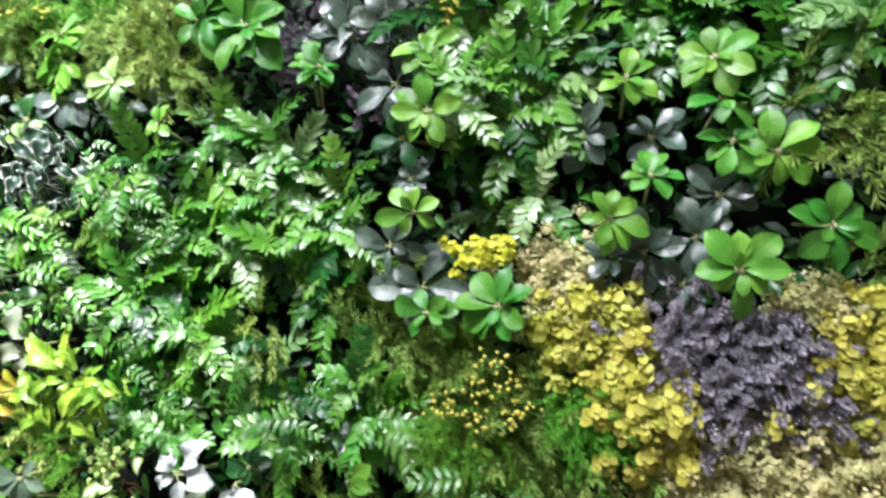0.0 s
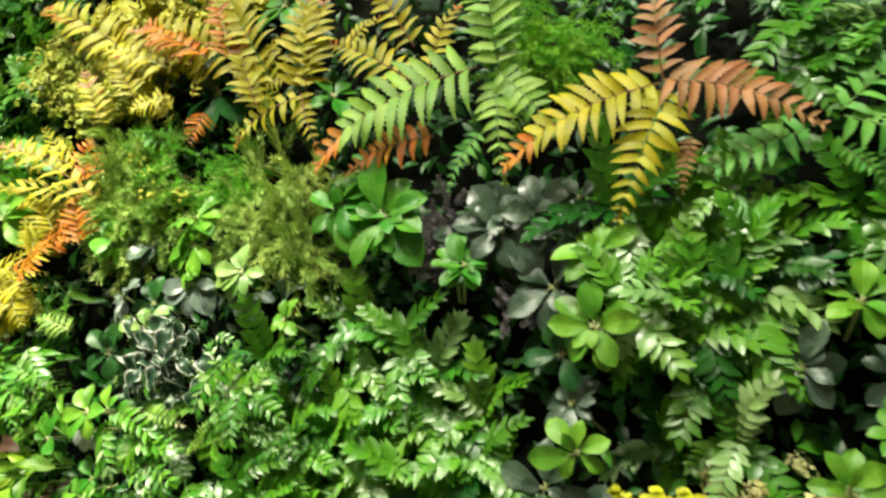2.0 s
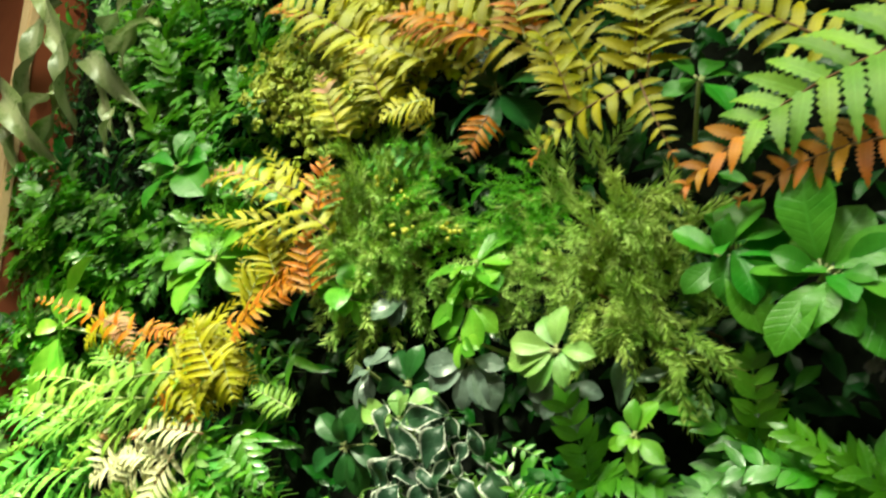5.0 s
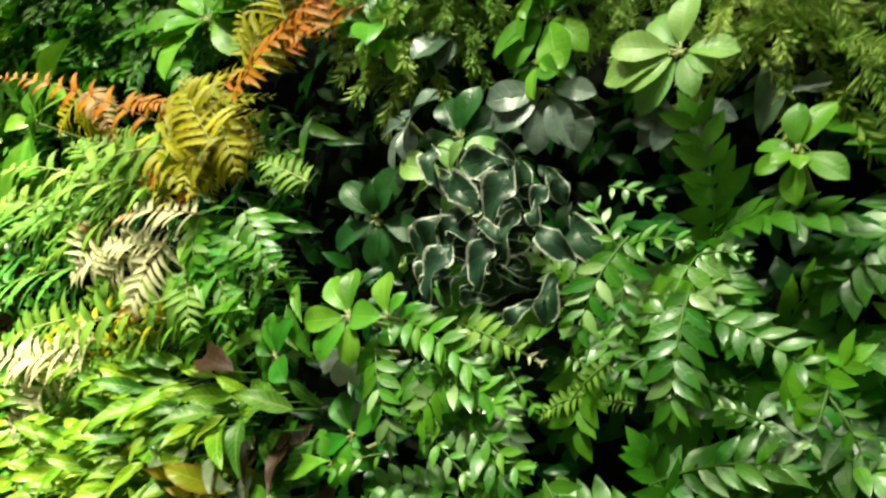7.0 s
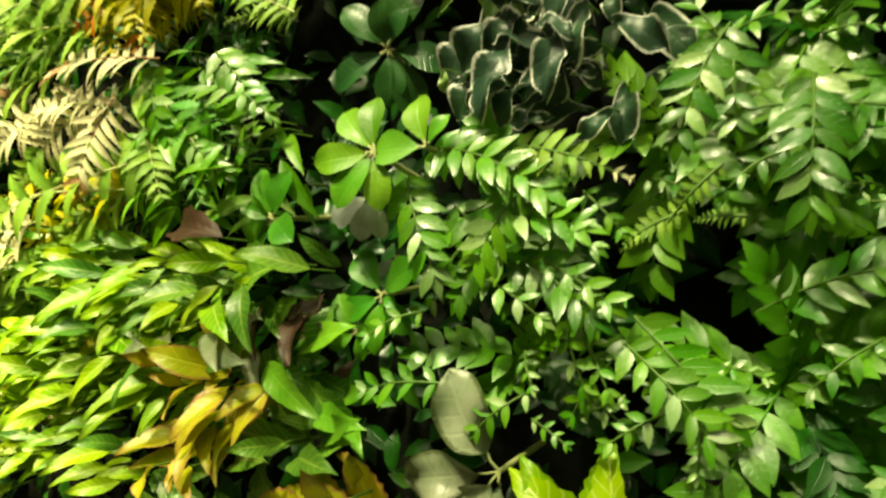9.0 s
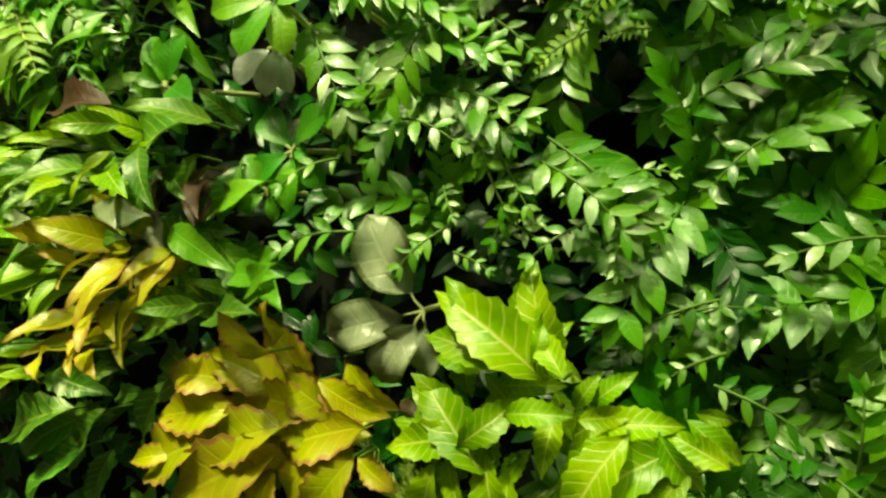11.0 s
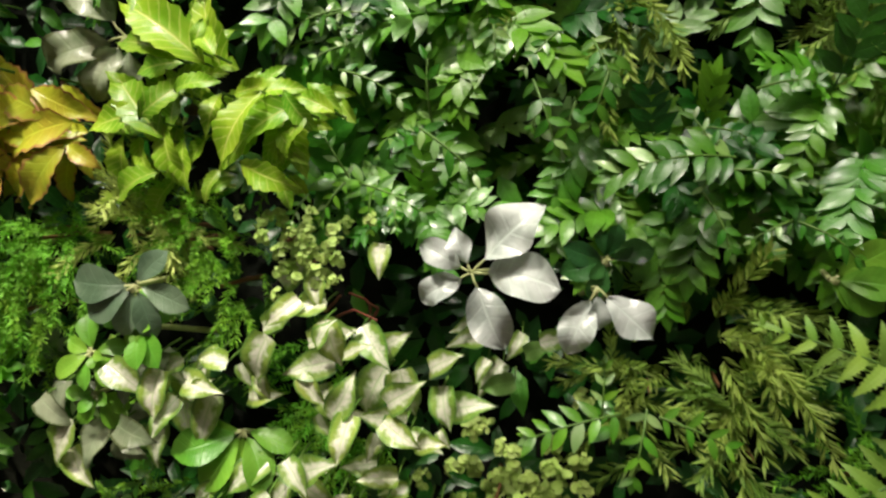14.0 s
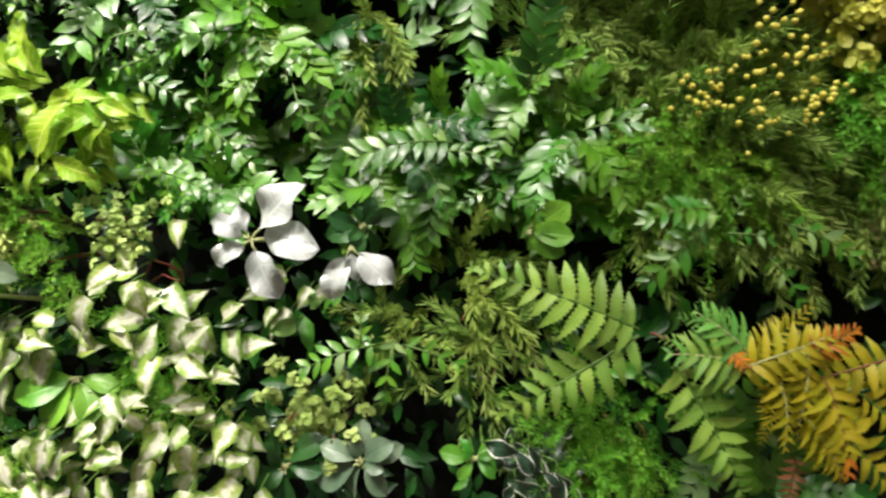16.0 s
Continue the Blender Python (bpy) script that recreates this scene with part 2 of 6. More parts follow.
# ---- the room ----
def mesh_ob(name, verts, faces, mat, parent=None, uvs=None, smooth=False):
    me = bpy.data.meshes.new(name)
    me.from_pydata([tuple(v) for v in verts], [], faces)
    if uvs is not None:
        layer = me.uv_layers.new(name="UVMap")
        idx = np.empty(len(me.loops), dtype=np.int32)
        me.loops.foreach_get("vertex_index", idx)
        layer.data.foreach_set("uv", np.asarray(uvs, dtype=np.float32)[idx].ravel())
    if smooth:
        me.polygons.foreach_set("use_smooth", [True] * len(me.polygons))
    me.materials.append(MATS[mat])
    ob = new(name, me)
    if parent:
        ob.parent = parent
    return ob


def slab(name, x0, x1, y0, y1, z0, z1, mat, parent=None, bevel=0.0):
    bm = bmesh.new()
    bmesh.ops.create_cube(bm, size=1)
    for v in bm.verts:
        v.co = Vector(((x0 + x1) / 2 + v.co.x * (x1 - x0), (y0 + y1) / 2 + v.co.y * (y1 - y0), (z0 + z1) / 2 + v.co.z * (z1 - z0)))
    if bevel:
        bmesh.ops.bevel(bm, geom=bm.edges[:], offset=bevel, segments=2, affect="EDGES")
    me = bpy.data.meshes.new(name)
    bm.to_mesh(me)
    bm.free()
    me.materials.append(MATS[mat])
    ob = new(name, me)
    if parent:
        ob.parent = parent
    return ob


# Floor, ceiling and grey walls are unseen, added to close the room and bounce light.
tagged(slab("floor", -3.6, 2.6, -3.2, 0.36, -0.1, 0.0, "floor"), "unseen grey floor added before the planted wall", "floor", kind="structure")
tagged(slab("ceiling", -3.6, 2.6, -3.2, 0.36, 3.9, 4.0, "plaster"), "unseen grey plaster ceiling added to bounce light", "ceiling", kind="structure")
tagged(slab("wall_north", -3.6, 2.6, 0.22, 0.36, 0, 3.9, "redwall"), "red-brown wall behind the planting", "wall", kind="structure")
tagged(slab("wall_south", -3.6, 2.6, -3.34, -3.2, 0, 3.9, "plaster"), "unseen plain grey plaster wall added to bounce light", "wall", kind="structure")
tagged(slab("wall_west", -3.74, -3.6, -3.34, 0.36, 0, 3.9, "plaster"), "unseen plain grey plaster wall added to bounce light", "wall", kind="structure")
tagged(slab("wall_east", 2.6, 2.74, -3.34, 0.36, 0, 3.9, "plaster"), "unseen plain grey plaster wall added to bounce light", "wall", kind="structure")


# ---- leaf shapes ----
def profile(kind, u):
    if kind == "obovate":
        return (np.sin(np.pi * u ** 1.12) ** 0.72) * (0.66 + 0.34 * u)
    if kind == "lance":
        return np.sin(np.pi * u ** 0.8) ** 1.0
    if kind == "heart":
        return np.sin(np.pi * (0.14 + 0.86 * u) ** 0.72) ** 0.9 * (1 - 0.7 * np.clip(u - 0.5, 0, 1))
    if kind == "lobe":
        return np.sin(np.pi * (0.04 + 0.96 * u) ** 0.85) ** 0.9 * (1 - 0.3 * np.clip(u - 0.5, 0, 1))
    if kind == "pinna":
        return np.minimum(1, np.clip(1 - u, 0, 1) * 1.9) ** 0.8 * np.minimum(1, 0.8 + 2 * u)
    if kind == "round":
        return np.sqrt(np.clip(1 - (2 * u - 1) ** 2, 0, 1))
    if kind == "strap":
        return np.minimum(1, u * 6) ** 0.5 * np.minimum(1, (1 - u) * 3) ** 0.7
    return np.abs(np.sin(np.pi * u)) ** 0.75


def leaf_grid(kind, width, rng, nu=8, nv=4, fold=0.25, droop=0.25, wave=0.05, teeth=0, tooth=0.0, twist=0.0):
    """Unit-long leaf along +x: vertices, faces and uvs."""
    u = np.linspace(0, 1, nu + 1)
    w = profile(kind, u) * width / 2
    if teeth:
        w = w * (1 - tooth * (np.arange(nu + 1) % 2))
    w = np.maximum(w, 0.004)
    ph, bend = rng.uniform(0, 6.28), rng.uniform(-0.1, 0.1)
    V, T = [], []
    for i in range(nu + 1):
        for j in range(nv + 1):
            s = -1 + 2 * j / nv
            y = s * w[i]
            z = fold * abs(y) * 1.2 + droop * (0.7 * u[i] - u[i] ** 2) + wave * math.sin(ph + u[i] * 9 + s * 1.5) * abs(s)
            a = twist * u[i]
            y, z = y * math.cos(a), z + y * math.sin(a)
            V.append((u[i] * (1 - 0.25 * droop * u[i]), y + bend * u[i] ** 2, z))
            T.append((u[i], j / nv))
    n = nv + 1
    F = [(i * n + j, (i + 1) * n + j, (i + 1) * n + j + 1, i * n + j + 1) for i in range(nu) for j in range(nv)]
    return np.array(V), F, np.array(T)


SHAPES = {
    "obovate": dict(kind="obovate", width=0.62, fold=0.2, droop=0.34, wave=0.02),
    "obovate_wide": dict(kind="ellipse", width=0.58, nu=14, nv=6, fold=0.26, droop=0.45, wave=0.11),
    "lance": dict(kind="lance", width=0.31, nu=6, nv=2, fold=0.16, droop=0.3, wave=0.0),
    "lobe": dict(kind="lobe", width=0.38, nu=7, nv=2, fold=0.14, droop=0.22, wave=0.0),
    "croton": dict(kind="lance", width=0.38, nu=14, fold=0.35, droop=0.4, wave=0.045, teeth=1, tooth=0.15),
    "blade": dict(kind="lance", width=0.22, nu=6, nv=2, fold=0.3, droop=0.35, wave=0.0),
    "ribbed": dict(kind="lance", width=0.24, nu=12, fold=0.3, droop=0.4, wave=0.03, teeth=1, tooth=0.05),
    "heart": dict(kind="heart", width=0.54, nu=9, fold=0.26, droop=0.4, wave=0.05),
    "edge": dict(kind="obovate", width=0.5, nu=12, fold=0.3, droop=0.6, wave=0.12),
    "pinna": dict(kind="pinna", width=0.26, nu=18, nv=2, fold=0.2, droop=0.4, wave=0.0, teeth=1, tooth=0.34),
    "strap": dict(kind="strap", width=0.24, nu=14, nv=4, fold=0.25, droop=0.3, wave=0.06, twist=0.9),
    "petal": dict(kind="round", width=0.95, nu=4, nv=2, fold=0.2, droop=0.2, wave=0.05),
}
CACHE = {}


def leaf_mesh(shape, mat, variant):
    key = (shape, mat, variant)
    if key not in CACHE:
        rng = random.Random(shape + str(variant))
        V, F, T = leaf_grid(rng=rng, **SHAPES[shape])
        ob = mesh_ob("leaf", V, F, mat, None, T, True)
        CACHE[key] = ob.data
        bpy.data.objects.remove(ob)
    return CACHE[key]


def basis(x_dir, up):
    """A turn whose x runs along x_dir and whose z is as near to up as it can be."""
    x = Vector(x_dir).normalized()
    z = Vector(up)
    z = (z - x * z.dot(x)).normalized()
    y = z.cross(x)
    return Matrix((x, y, z)).transposed()


def put_leaf(parent, name, shape, mat, at, to, size=None, up=(0, 0, 1), rng=random, wide=1.0, label="", loose=1.0):
    """A leaf of its own mesh object, from at towards to, in its parent's frame."""
    d = Vector(to) - Vector(at)
    s = size or d.length
    ob = new(name, leaf_mesh(shape, mat, rng.randrange(4)))
    ob.parent = parent
    u = Vector(up) + Vector((rng.uniform(-0.35, 0.35), rng.uniform(-0.35, 0.35), 0)) * loose
    ob.matrix_basis = Matrix.Translation(at) @ basis(d, u).to_4x4() @ Matrix.Diagonal((s, s * wide, s, 1))
    if label:
        tagged(ob, label)
    return ob


def tube(pts, r0, r1, sides=5):
    """A tapered stem through points."""
    pts = [Vector(p) for p in pts]
    V, F = [], []
    for i, p in enumerate(pts):
        d = (pts[min(i + 1, len(pts) - 1)] - pts[max(i - 1, 0)]).normalized()
        a = d.orthogonal().normalized()
        b = d.cross(a)
        r = r0 + (r1 - r0) * i / (len(pts) - 1)
        V += [p + r * (math.cos(k * 6.2832 / sides) * a + math.sin(k * 6.2832 / sides) * b) for k in range(sides)]
    for i in range(len(pts) - 1):
        F += [(i * sides + k, i * sides + (k + 1) % sides, (i + 1) * sides + (k + 1) % sides, (i + 1) * sides + k) for k in range(sides)]
    return V, F


def merge(parts):
    V, F, T = [], [], []
    for item in parts:
        n = len(V)
        V += [tuple(v) for v in item[0]]
        F += [tuple(i + n for i in f) for f in item[1]]
        T += [tuple(t) for t in item[2]] if len(item) > 2 else [(0.5, 0.5)] * len(item[0])
    return V, F, T


ON_WALL = Matrix(((1, 0, 0), (0, 0, -1), (0, 1, 0))).to_4x4()  # x to the right, y up the wall, z out of it
SEED = [100]


def plant(name, x, z, depth, label, category, group="", turn=0.0):
    """The base of a plant on the wall; its frame has x to the right, y up and z out of the wall."""
    ob = new(name)
    ob.empty_display_size = 0.02
    ob.matrix_basis = Matrix.Translation((x, depth, z)) @ ON_WALL @ Matrix.Rotation(radians(turn), 4, "Z")
    SEED[0] += 1
    return tagged(ob, label, category, group), random.Random(SEED[0])


COLOUR_WORDS = {"green": "bright green", "lime": "lime green", "pale": "pale shiny lime", "deep": "deep green", "dark": "dark grey-green glossy", "blue": "dull blue-green", "ash": "ash-grey", "grey": "grey-green", "silver": "silvery white"}


def schefflera(x, z, r, turn, mat="green", n=8, depth=0.045, sweep=360, lean=(0, 0), wide=False, rays=()):
    """A rosette of stalked oval leaves round one hub."""
    ob, rng = plant("umbrella_plant", x, z, depth, f"{COLOUR_WORDS[mat]} umbrella plant rosette on the planted wall", "plant", "umbrella plants on the wall")
    tilt = 0.4 if rays else 1.0
    ob.matrix_basis = ob.matrix_basis @ Matrix.Rotation(radians(tilt * rng.uniform(-26, 10)), 4, "X") @ Matrix.Rotation(radians(tilt * rng.uniform(-20, 20)), 4, "Y")
    hub = Vector((lean[0], lean[1], 0.035))
    stalks = [tube([(0, 0, -0.06), (lean[0] * 0.5, lean[1] * 0.5, 0), hub], 0.003, 0.0022)]
    inner = 0 if wide or sweep < 360 or rays else n // 3
    n = len(rays) or n
    for i in range(n + inner):
        ring = i >= n
        a = radians(turn + (i + rng.uniform(-0.42, 0.42)) * sweep / n) if not ring else rng.uniform(0, 6.283)
        s = r * (rng.uniform(0.5, 0.7) if ring else rng.uniform(0.74, 1.24))
        if rays:
            a, s = radians(rays[i][0]), r * rays[i][1]
        rise = rng.uniform(0.4, 0.8) if ring else rng.uniform(-0.3, 0.35) * (0.5 if rays else 1.0)
        out = Vector((math.cos(a), math.sin(a), rise)).normalized()
        at = hub + out * s * (0.2 if wide else 0.1)
        stalks.append(tube([hub, hub + out * s * 0.12 + Vector((0, 0, 0.003)), at], 0.0014, 0.001, 4))
        put_leaf(ob, "leaf", "obovate_wide" if wide else "obovate", mat, at, at + out, s * 0.92, (0, 0.25, 1) if rays else (rng.uniform(-0.3, 0.3), 0.25, 1), rng, rng.uniform(0.9, 1.15), "", 0.5 if rays else 1.0)
    V, F, T = merge(stalks)
    mesh_ob("stem", V, F, "stem_pale", ob, T, True)
    return ob


def curve_pts(a, b, arch, n):
    a, b = Vector(a), Vector(b)
    return [a.lerp(b, i / n) + Vector((0, 0, arch * math.sin(math.pi * i / n * 0.9))) for i in range(n + 1)]


def spray_geo(rng, length, pairs=7, cap=9.0):
    """Stem points and leaflet places of a pinnate frond along +x: (at, direction, size)."""
    pts = curve_pts((0, 0, 0), (length, 0, 0.0), length * 0.2, 8)
    out = []
    for i in range(pairs):
        f = 0.06 + 0.82 * i / (pairs - 1)
        k = f * 8
        p = pts[int(k)].lerp(pts[min(int(k) + 1, 8)], k - int(k))
        for s in (-1, 1):
            ang = radians(62 - 24 * f + rng.uniform(-8, 8))
            size = min(length * (0.35 - 0.2 * abs(f - 0.4)), cap) * rng.uniform(0.85, 1.12)
            out.append((p, Vector((math.cos(ang), s * math.sin(ang), rng.uniform(-0.22, 0.26))), size))
    for ang, long in ((0, 0.28), (-0.5, 0.22), (0.5, 0.22)):
        out.append((pts[7], Vector((math.cos(ang), math.sin(ang), -0.3)), min(length * long, cap) * rng.uniform(0.9, 1.1)))
    return pts, out


FROND = {}


def frond_mesh(mat, variant):
    """A whole pinnate frond of unit length, its leaflets joined."""
    key = (mat, variant)
    if key not in FROND:
        rng = random.Random(variant * 7 + 3)
        pts, leaflets = spray_geo(rng, 1.0, 7 + variant % 3)
        parts = [tube(pts, 0.010, 0.004, 4)]
        for p, d, s in leaflets:
            V, F, T = leaf_grid("lobe", rng.uniform(0.39, 0.48), rng, nu=6, nv=2, fold=0.12, droop=0.18, wave=0)
            b = np.array(basis(d, (rng.uniform(-0.15, 0.15), rng.uniform(-0.15, 0.15), 1)))
            parts.append(((V * s) @ b.T + np.array(p), F, T))
        V, F, T = merge(parts)
        ob = mesh_ob("frond", V, F, mat, None, T, True)
        FROND[key] = ob.data
        bpy.data.objects.remove(ob)
    return FROND[key]


def spray_bush(x, z, size, mat="spray", n=5, depth=0.04, turn=0.0, sweep=360):
    """A tuft of pinnate fronds."""
    ob, rng = plant("leafy_spray_bush", x, z, depth, "glossy green bush of feather-shaped sprays on the planted wall", "plant", "spray bushes on the wall")
    for i in range(n):
        a = radians(turn + (i + rng.uniform(-0.35, 0.35)) * sweep / n)
        d = Vector((math.cos(a), math.sin(a) - 0.25, rng.uniform(0.05, 0.55)))
        # A few whole fronds get the painted sheen colour.
        f = new("frond", frond_mesh(mat if rng.random() < 0.72 else rng.choice(("spray", "spray_sheen", "spray3")), rng.randrange(6)))
        f.parent = ob
        s = size * rng.uniform(0.8, 1.15)
        f.matrix_basis = Matrix.Translation((0, 0, rng.uniform(-0.02, 0.02))) @ basis(d, (rng.uniform(-0.4, 0.4), 0.8, 1)).to_4x4() @ Matrix.Diagonal((s, s, s, 1))
    return ob


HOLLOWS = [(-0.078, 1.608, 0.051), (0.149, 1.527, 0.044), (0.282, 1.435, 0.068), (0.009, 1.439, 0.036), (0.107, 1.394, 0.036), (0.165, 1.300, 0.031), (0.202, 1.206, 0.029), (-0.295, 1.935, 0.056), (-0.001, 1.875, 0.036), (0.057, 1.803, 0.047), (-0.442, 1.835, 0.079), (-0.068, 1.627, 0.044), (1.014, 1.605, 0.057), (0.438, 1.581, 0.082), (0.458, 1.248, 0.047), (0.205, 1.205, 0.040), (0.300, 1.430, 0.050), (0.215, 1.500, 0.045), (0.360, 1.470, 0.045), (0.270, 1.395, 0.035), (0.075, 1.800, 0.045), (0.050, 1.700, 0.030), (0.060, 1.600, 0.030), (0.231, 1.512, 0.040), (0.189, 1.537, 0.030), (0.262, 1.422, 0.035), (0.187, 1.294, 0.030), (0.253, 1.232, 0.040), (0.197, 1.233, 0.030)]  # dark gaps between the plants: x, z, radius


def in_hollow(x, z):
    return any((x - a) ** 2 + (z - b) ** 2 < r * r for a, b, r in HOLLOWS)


def spray_plant(x, z, mat, fronds, depth=0.0):
    """A plant of a few large fronds, each leaflet a piece of its own. fronds: base and tip on the wall."""
    ob, rng = plant("pinnate_plant", x, z, depth, "glossy green plant with large paired leaflets on the planted wall", "plant", "pinnate plants on the wall")
    for bx, bz, tx, tz in fronds:
        if in_hollow((bx + tx) / 2, (bz + tz) / 2):
            continue
        a, b = Vector((bx - x, bz - z, 0.0)), Vector((tx - x, tz - z, rng.uniform(-0.01, 0.02)))
        length = (b - a).length * 0.86
        pts, leaflets = spray_geo(rng, length, max(4, min(8, round(length / 0.0138))), 0.030)
        m = Matrix.Translation(a) @ basis(b - a, (rng.uniform(-0.25, 0.25), 0.5, 1)).to_4x4()
        V, F = tube(pts, 0.0012, 0.0006, 5)
        f = mesh_ob("frond", V, F, "stem", ob, None, True)
        f.matrix_basis = m
        for p, d, s in leaflets:
            # About one leaflet in six gets the painted sheen colour.
            put_leaf(f, "leaflet", "lobe", "spray_sheen" if rng.random() < 0.16 else mat, p, p + d, s, (0, 0, 1), rng, rng.uniform(0.85, 1.05), "", 0.6)
    return ob


FERN_WORDS = {"fern_green": "green", "fern_lime": "lime green", "fern_yellow": "yellow", "fern_orange": "orange", "fern_rust": "rust-red", "fern_cream": "cream"}


def fern(x, z, fronds, depth=0.0):
    """A fern; each frond runs from a base to a tip, in a colour that turns to another at the end."""
    words = " and ".join(list(dict.fromkeys(FERN_WORDS[f[4]] for f in fronds))[:2])
    ob, rng = plant("fern", x, z, depth, f"{words} fern with toothed fronds on the planted wall", "fern", "ferns on the wall")
    for bx, bz, tx, tz, body, end, *slim in fronds:
        a, b = Vector((bx - x, bz - z, 0.01)), Vector((tx - x, tz - z, 0.0))
        L = (b - a).length
        pts = curve_pts((0, 0, 0), (L, 0, 0), L * 0.16, 10)
        m = Matrix.Translation(a) @ basis(b - a, (rng.uniform(-0.2, 0.2), 0.3, 1)).to_4x4()
        V, F = tube(pts, 0.0018, 0.0006, 5)
        f = mesh_ob("frond", V, F, "stem_brown" if end in ("fern_orange", "fern_rust") else "stem", ob, None, True)
        f.matrix_basis = m
        pairs = max(9, min(14, round(L / 0.0165)))
        for i in range(pairs):
            u = 0.06 + 0.9 * i / (pairs - 1)
            p = pts[int(u * 10)].lerp(pts[min(int(u * 10) + 1, 10)], u * 10 - int(u * 10))
            long = L * 0.29 * (slim[0] if slim else 1.0) * (1 - 0.82 * max(0, u - 0.3) / 0.7) * (0.75 + 0.25 * min(1, u * 4)) * rng.uniform(0.93, 1.05)
            gap = L * 0.9 / (pairs - 1)
            mat = end if u > 0.78 + rng.uniform(-0.06, 0.06) else body
            for s in (-1, 1):
                ang = radians(78 - 30 * u + rng.uniform(-5, 5))
                d = Vector((math.cos(ang), s * math.sin(ang), rng.uniform(-0.05, 0.25)))
                put_leaf(f, "leaflet", "pinna", mat, p, p + d, long, (0, 0, 1), rng, wide=min(1.35, max(0.5, gap * 0.95 / (0.26 * long))))
        put_leaf(f, "leaflet", "pinna", end, pts[9], pts[10] + (pts[10] - pts[9]), L * 0.14, (0, 0, 1), rng)
    return ob


LACE = {}


def lace_mesh(mat, variant):
    """A whole fern frond of unit length, its leaflets joined."""
    if (mat, variant) not in LACE:
        rng = random.Random(variant + 40)
        pts = curve_pts((0, 0, 0), (1, 0, 0), 0.1, 10)
        parts = [tube(pts, 0.008, 0.003, 4)]
        for i in range(42):
            u, side = 0.05 + 0.9 * (i // 2) / 20, 1 - 2 * (i % 2)
            ang = radians(66 - 22 * u + rng.uniform(-8, 8))
            d = Vector((math.cos(ang), side * math.sin(ang), rng.uniform(-0.25, 0.25)))
            V, F, T = leaf_grid("pinna", 0.16, rng, nu=10, nv=2, fold=0.2, droop=0.4, wave=0, teeth=1, tooth=0.34)
            b = np.array(basis(d, (rng.uniform(-0.2, 0.2), rng.uniform(-0.2, 0.2), 1)))
            parts.append(((V * 0.34 * (1 - 0.75 * max(0, u - 0.35) / 0.65)) @ b.T + np.array(pts[round(u * 10)]), F, T))
        V, F, T = merge(parts)
        ob = mesh_ob("frond", V, F, mat, None, T, True)
        LACE[mat, variant] = ob.data
        bpy.data.objects.remove(ob)
    return LACE[mat, variant]


def lace_fern(label, fronds, step=0.011):
    """A fern whose fronds lean out of the wall. Each: base and tip in x, y, z, two colours, leaflet length."""
    x, y, z = fronds[0][0]
    ob, rng = plant("fern", x, z, y, label, "fern", "ferns on the wall")
    for base, tip, body, end, long in fronds:
        a, b = (Vector((p[0] - x, p[2] - z, y - p[1])) for p in (base, tip))
        size = (b - a).length
        pts = curve_pts((0, 0, 0), (size, 0, 0), size * 0.1, 10)
        f = mesh_ob("frond", *tube(pts, 0.0014, 0.0005, 4), "stem_brown" if end in ("fern_orange", "fern_rust") else "stem_pale", ob, None, True)
        f.matrix_basis = Matrix.Translation(a) @ basis(b - a, (0.45 + rng.uniform(-0.25, 0.25), 0.35 + rng.uniform(-0.25, 0.25), 0.8)).to_4x4()
        for side in (-1, 1) if body in ("fern_lime", "fern_green", "fern_yellow") else ():
            under = new("frond", lace_mesh(body, rng.randrange(3)))
            under.parent = ob
            wide = min(size, long * 2.6)
            under.matrix_basis = Matrix.Translation(a.lerp(b, rng.uniform(0.0, 0.2)) + Vector((0, 0, -0.02))) @ basis(b - a, (0.4, 0.35, 0.8)).to_4x4() @ Matrix.Rotation(side * rng.uniform(0.15, 0.5), 4, "Z") @ Matrix.Diagonal((size * 0.85, wide, wide, 1))
        pairs = max(7, min(12 if body in ("fern_cream", "fern_orange", "fern_rust") else 9, round(size / step)))
        for i in range(pairs):
            u = 0.05 + 0.9 * i / (pairs - 1)
            p = pts[int(u * 10)].lerp(pts[min(int(u * 10) + 1, 10)], u * 10 - int(u * 10))
            s = 1.25 * long * (1 - 0.75 * max(0, u - 0.35) / 0.65) * rng.uniform(0.88, 1.08)
            mat = end if u > 0.72 + rng.uniform(-0.12, 0.12) else body
            for side in (-1, 1):
                ang = radians(68 - 24 * u + rng.uniform(-7, 7))
                d = Vector((math.cos(ang), side * math.sin(ang), rng.uniform(-0.2, 0.25)))
                put_leaf(f, "leaflet", "pinna", mat, p, p + d, s, (0, 0, 1), rng, min(1.2, max(0.6, 0.8 * size / pairs / (0.26 * s))), "", 0.7)
    return ob


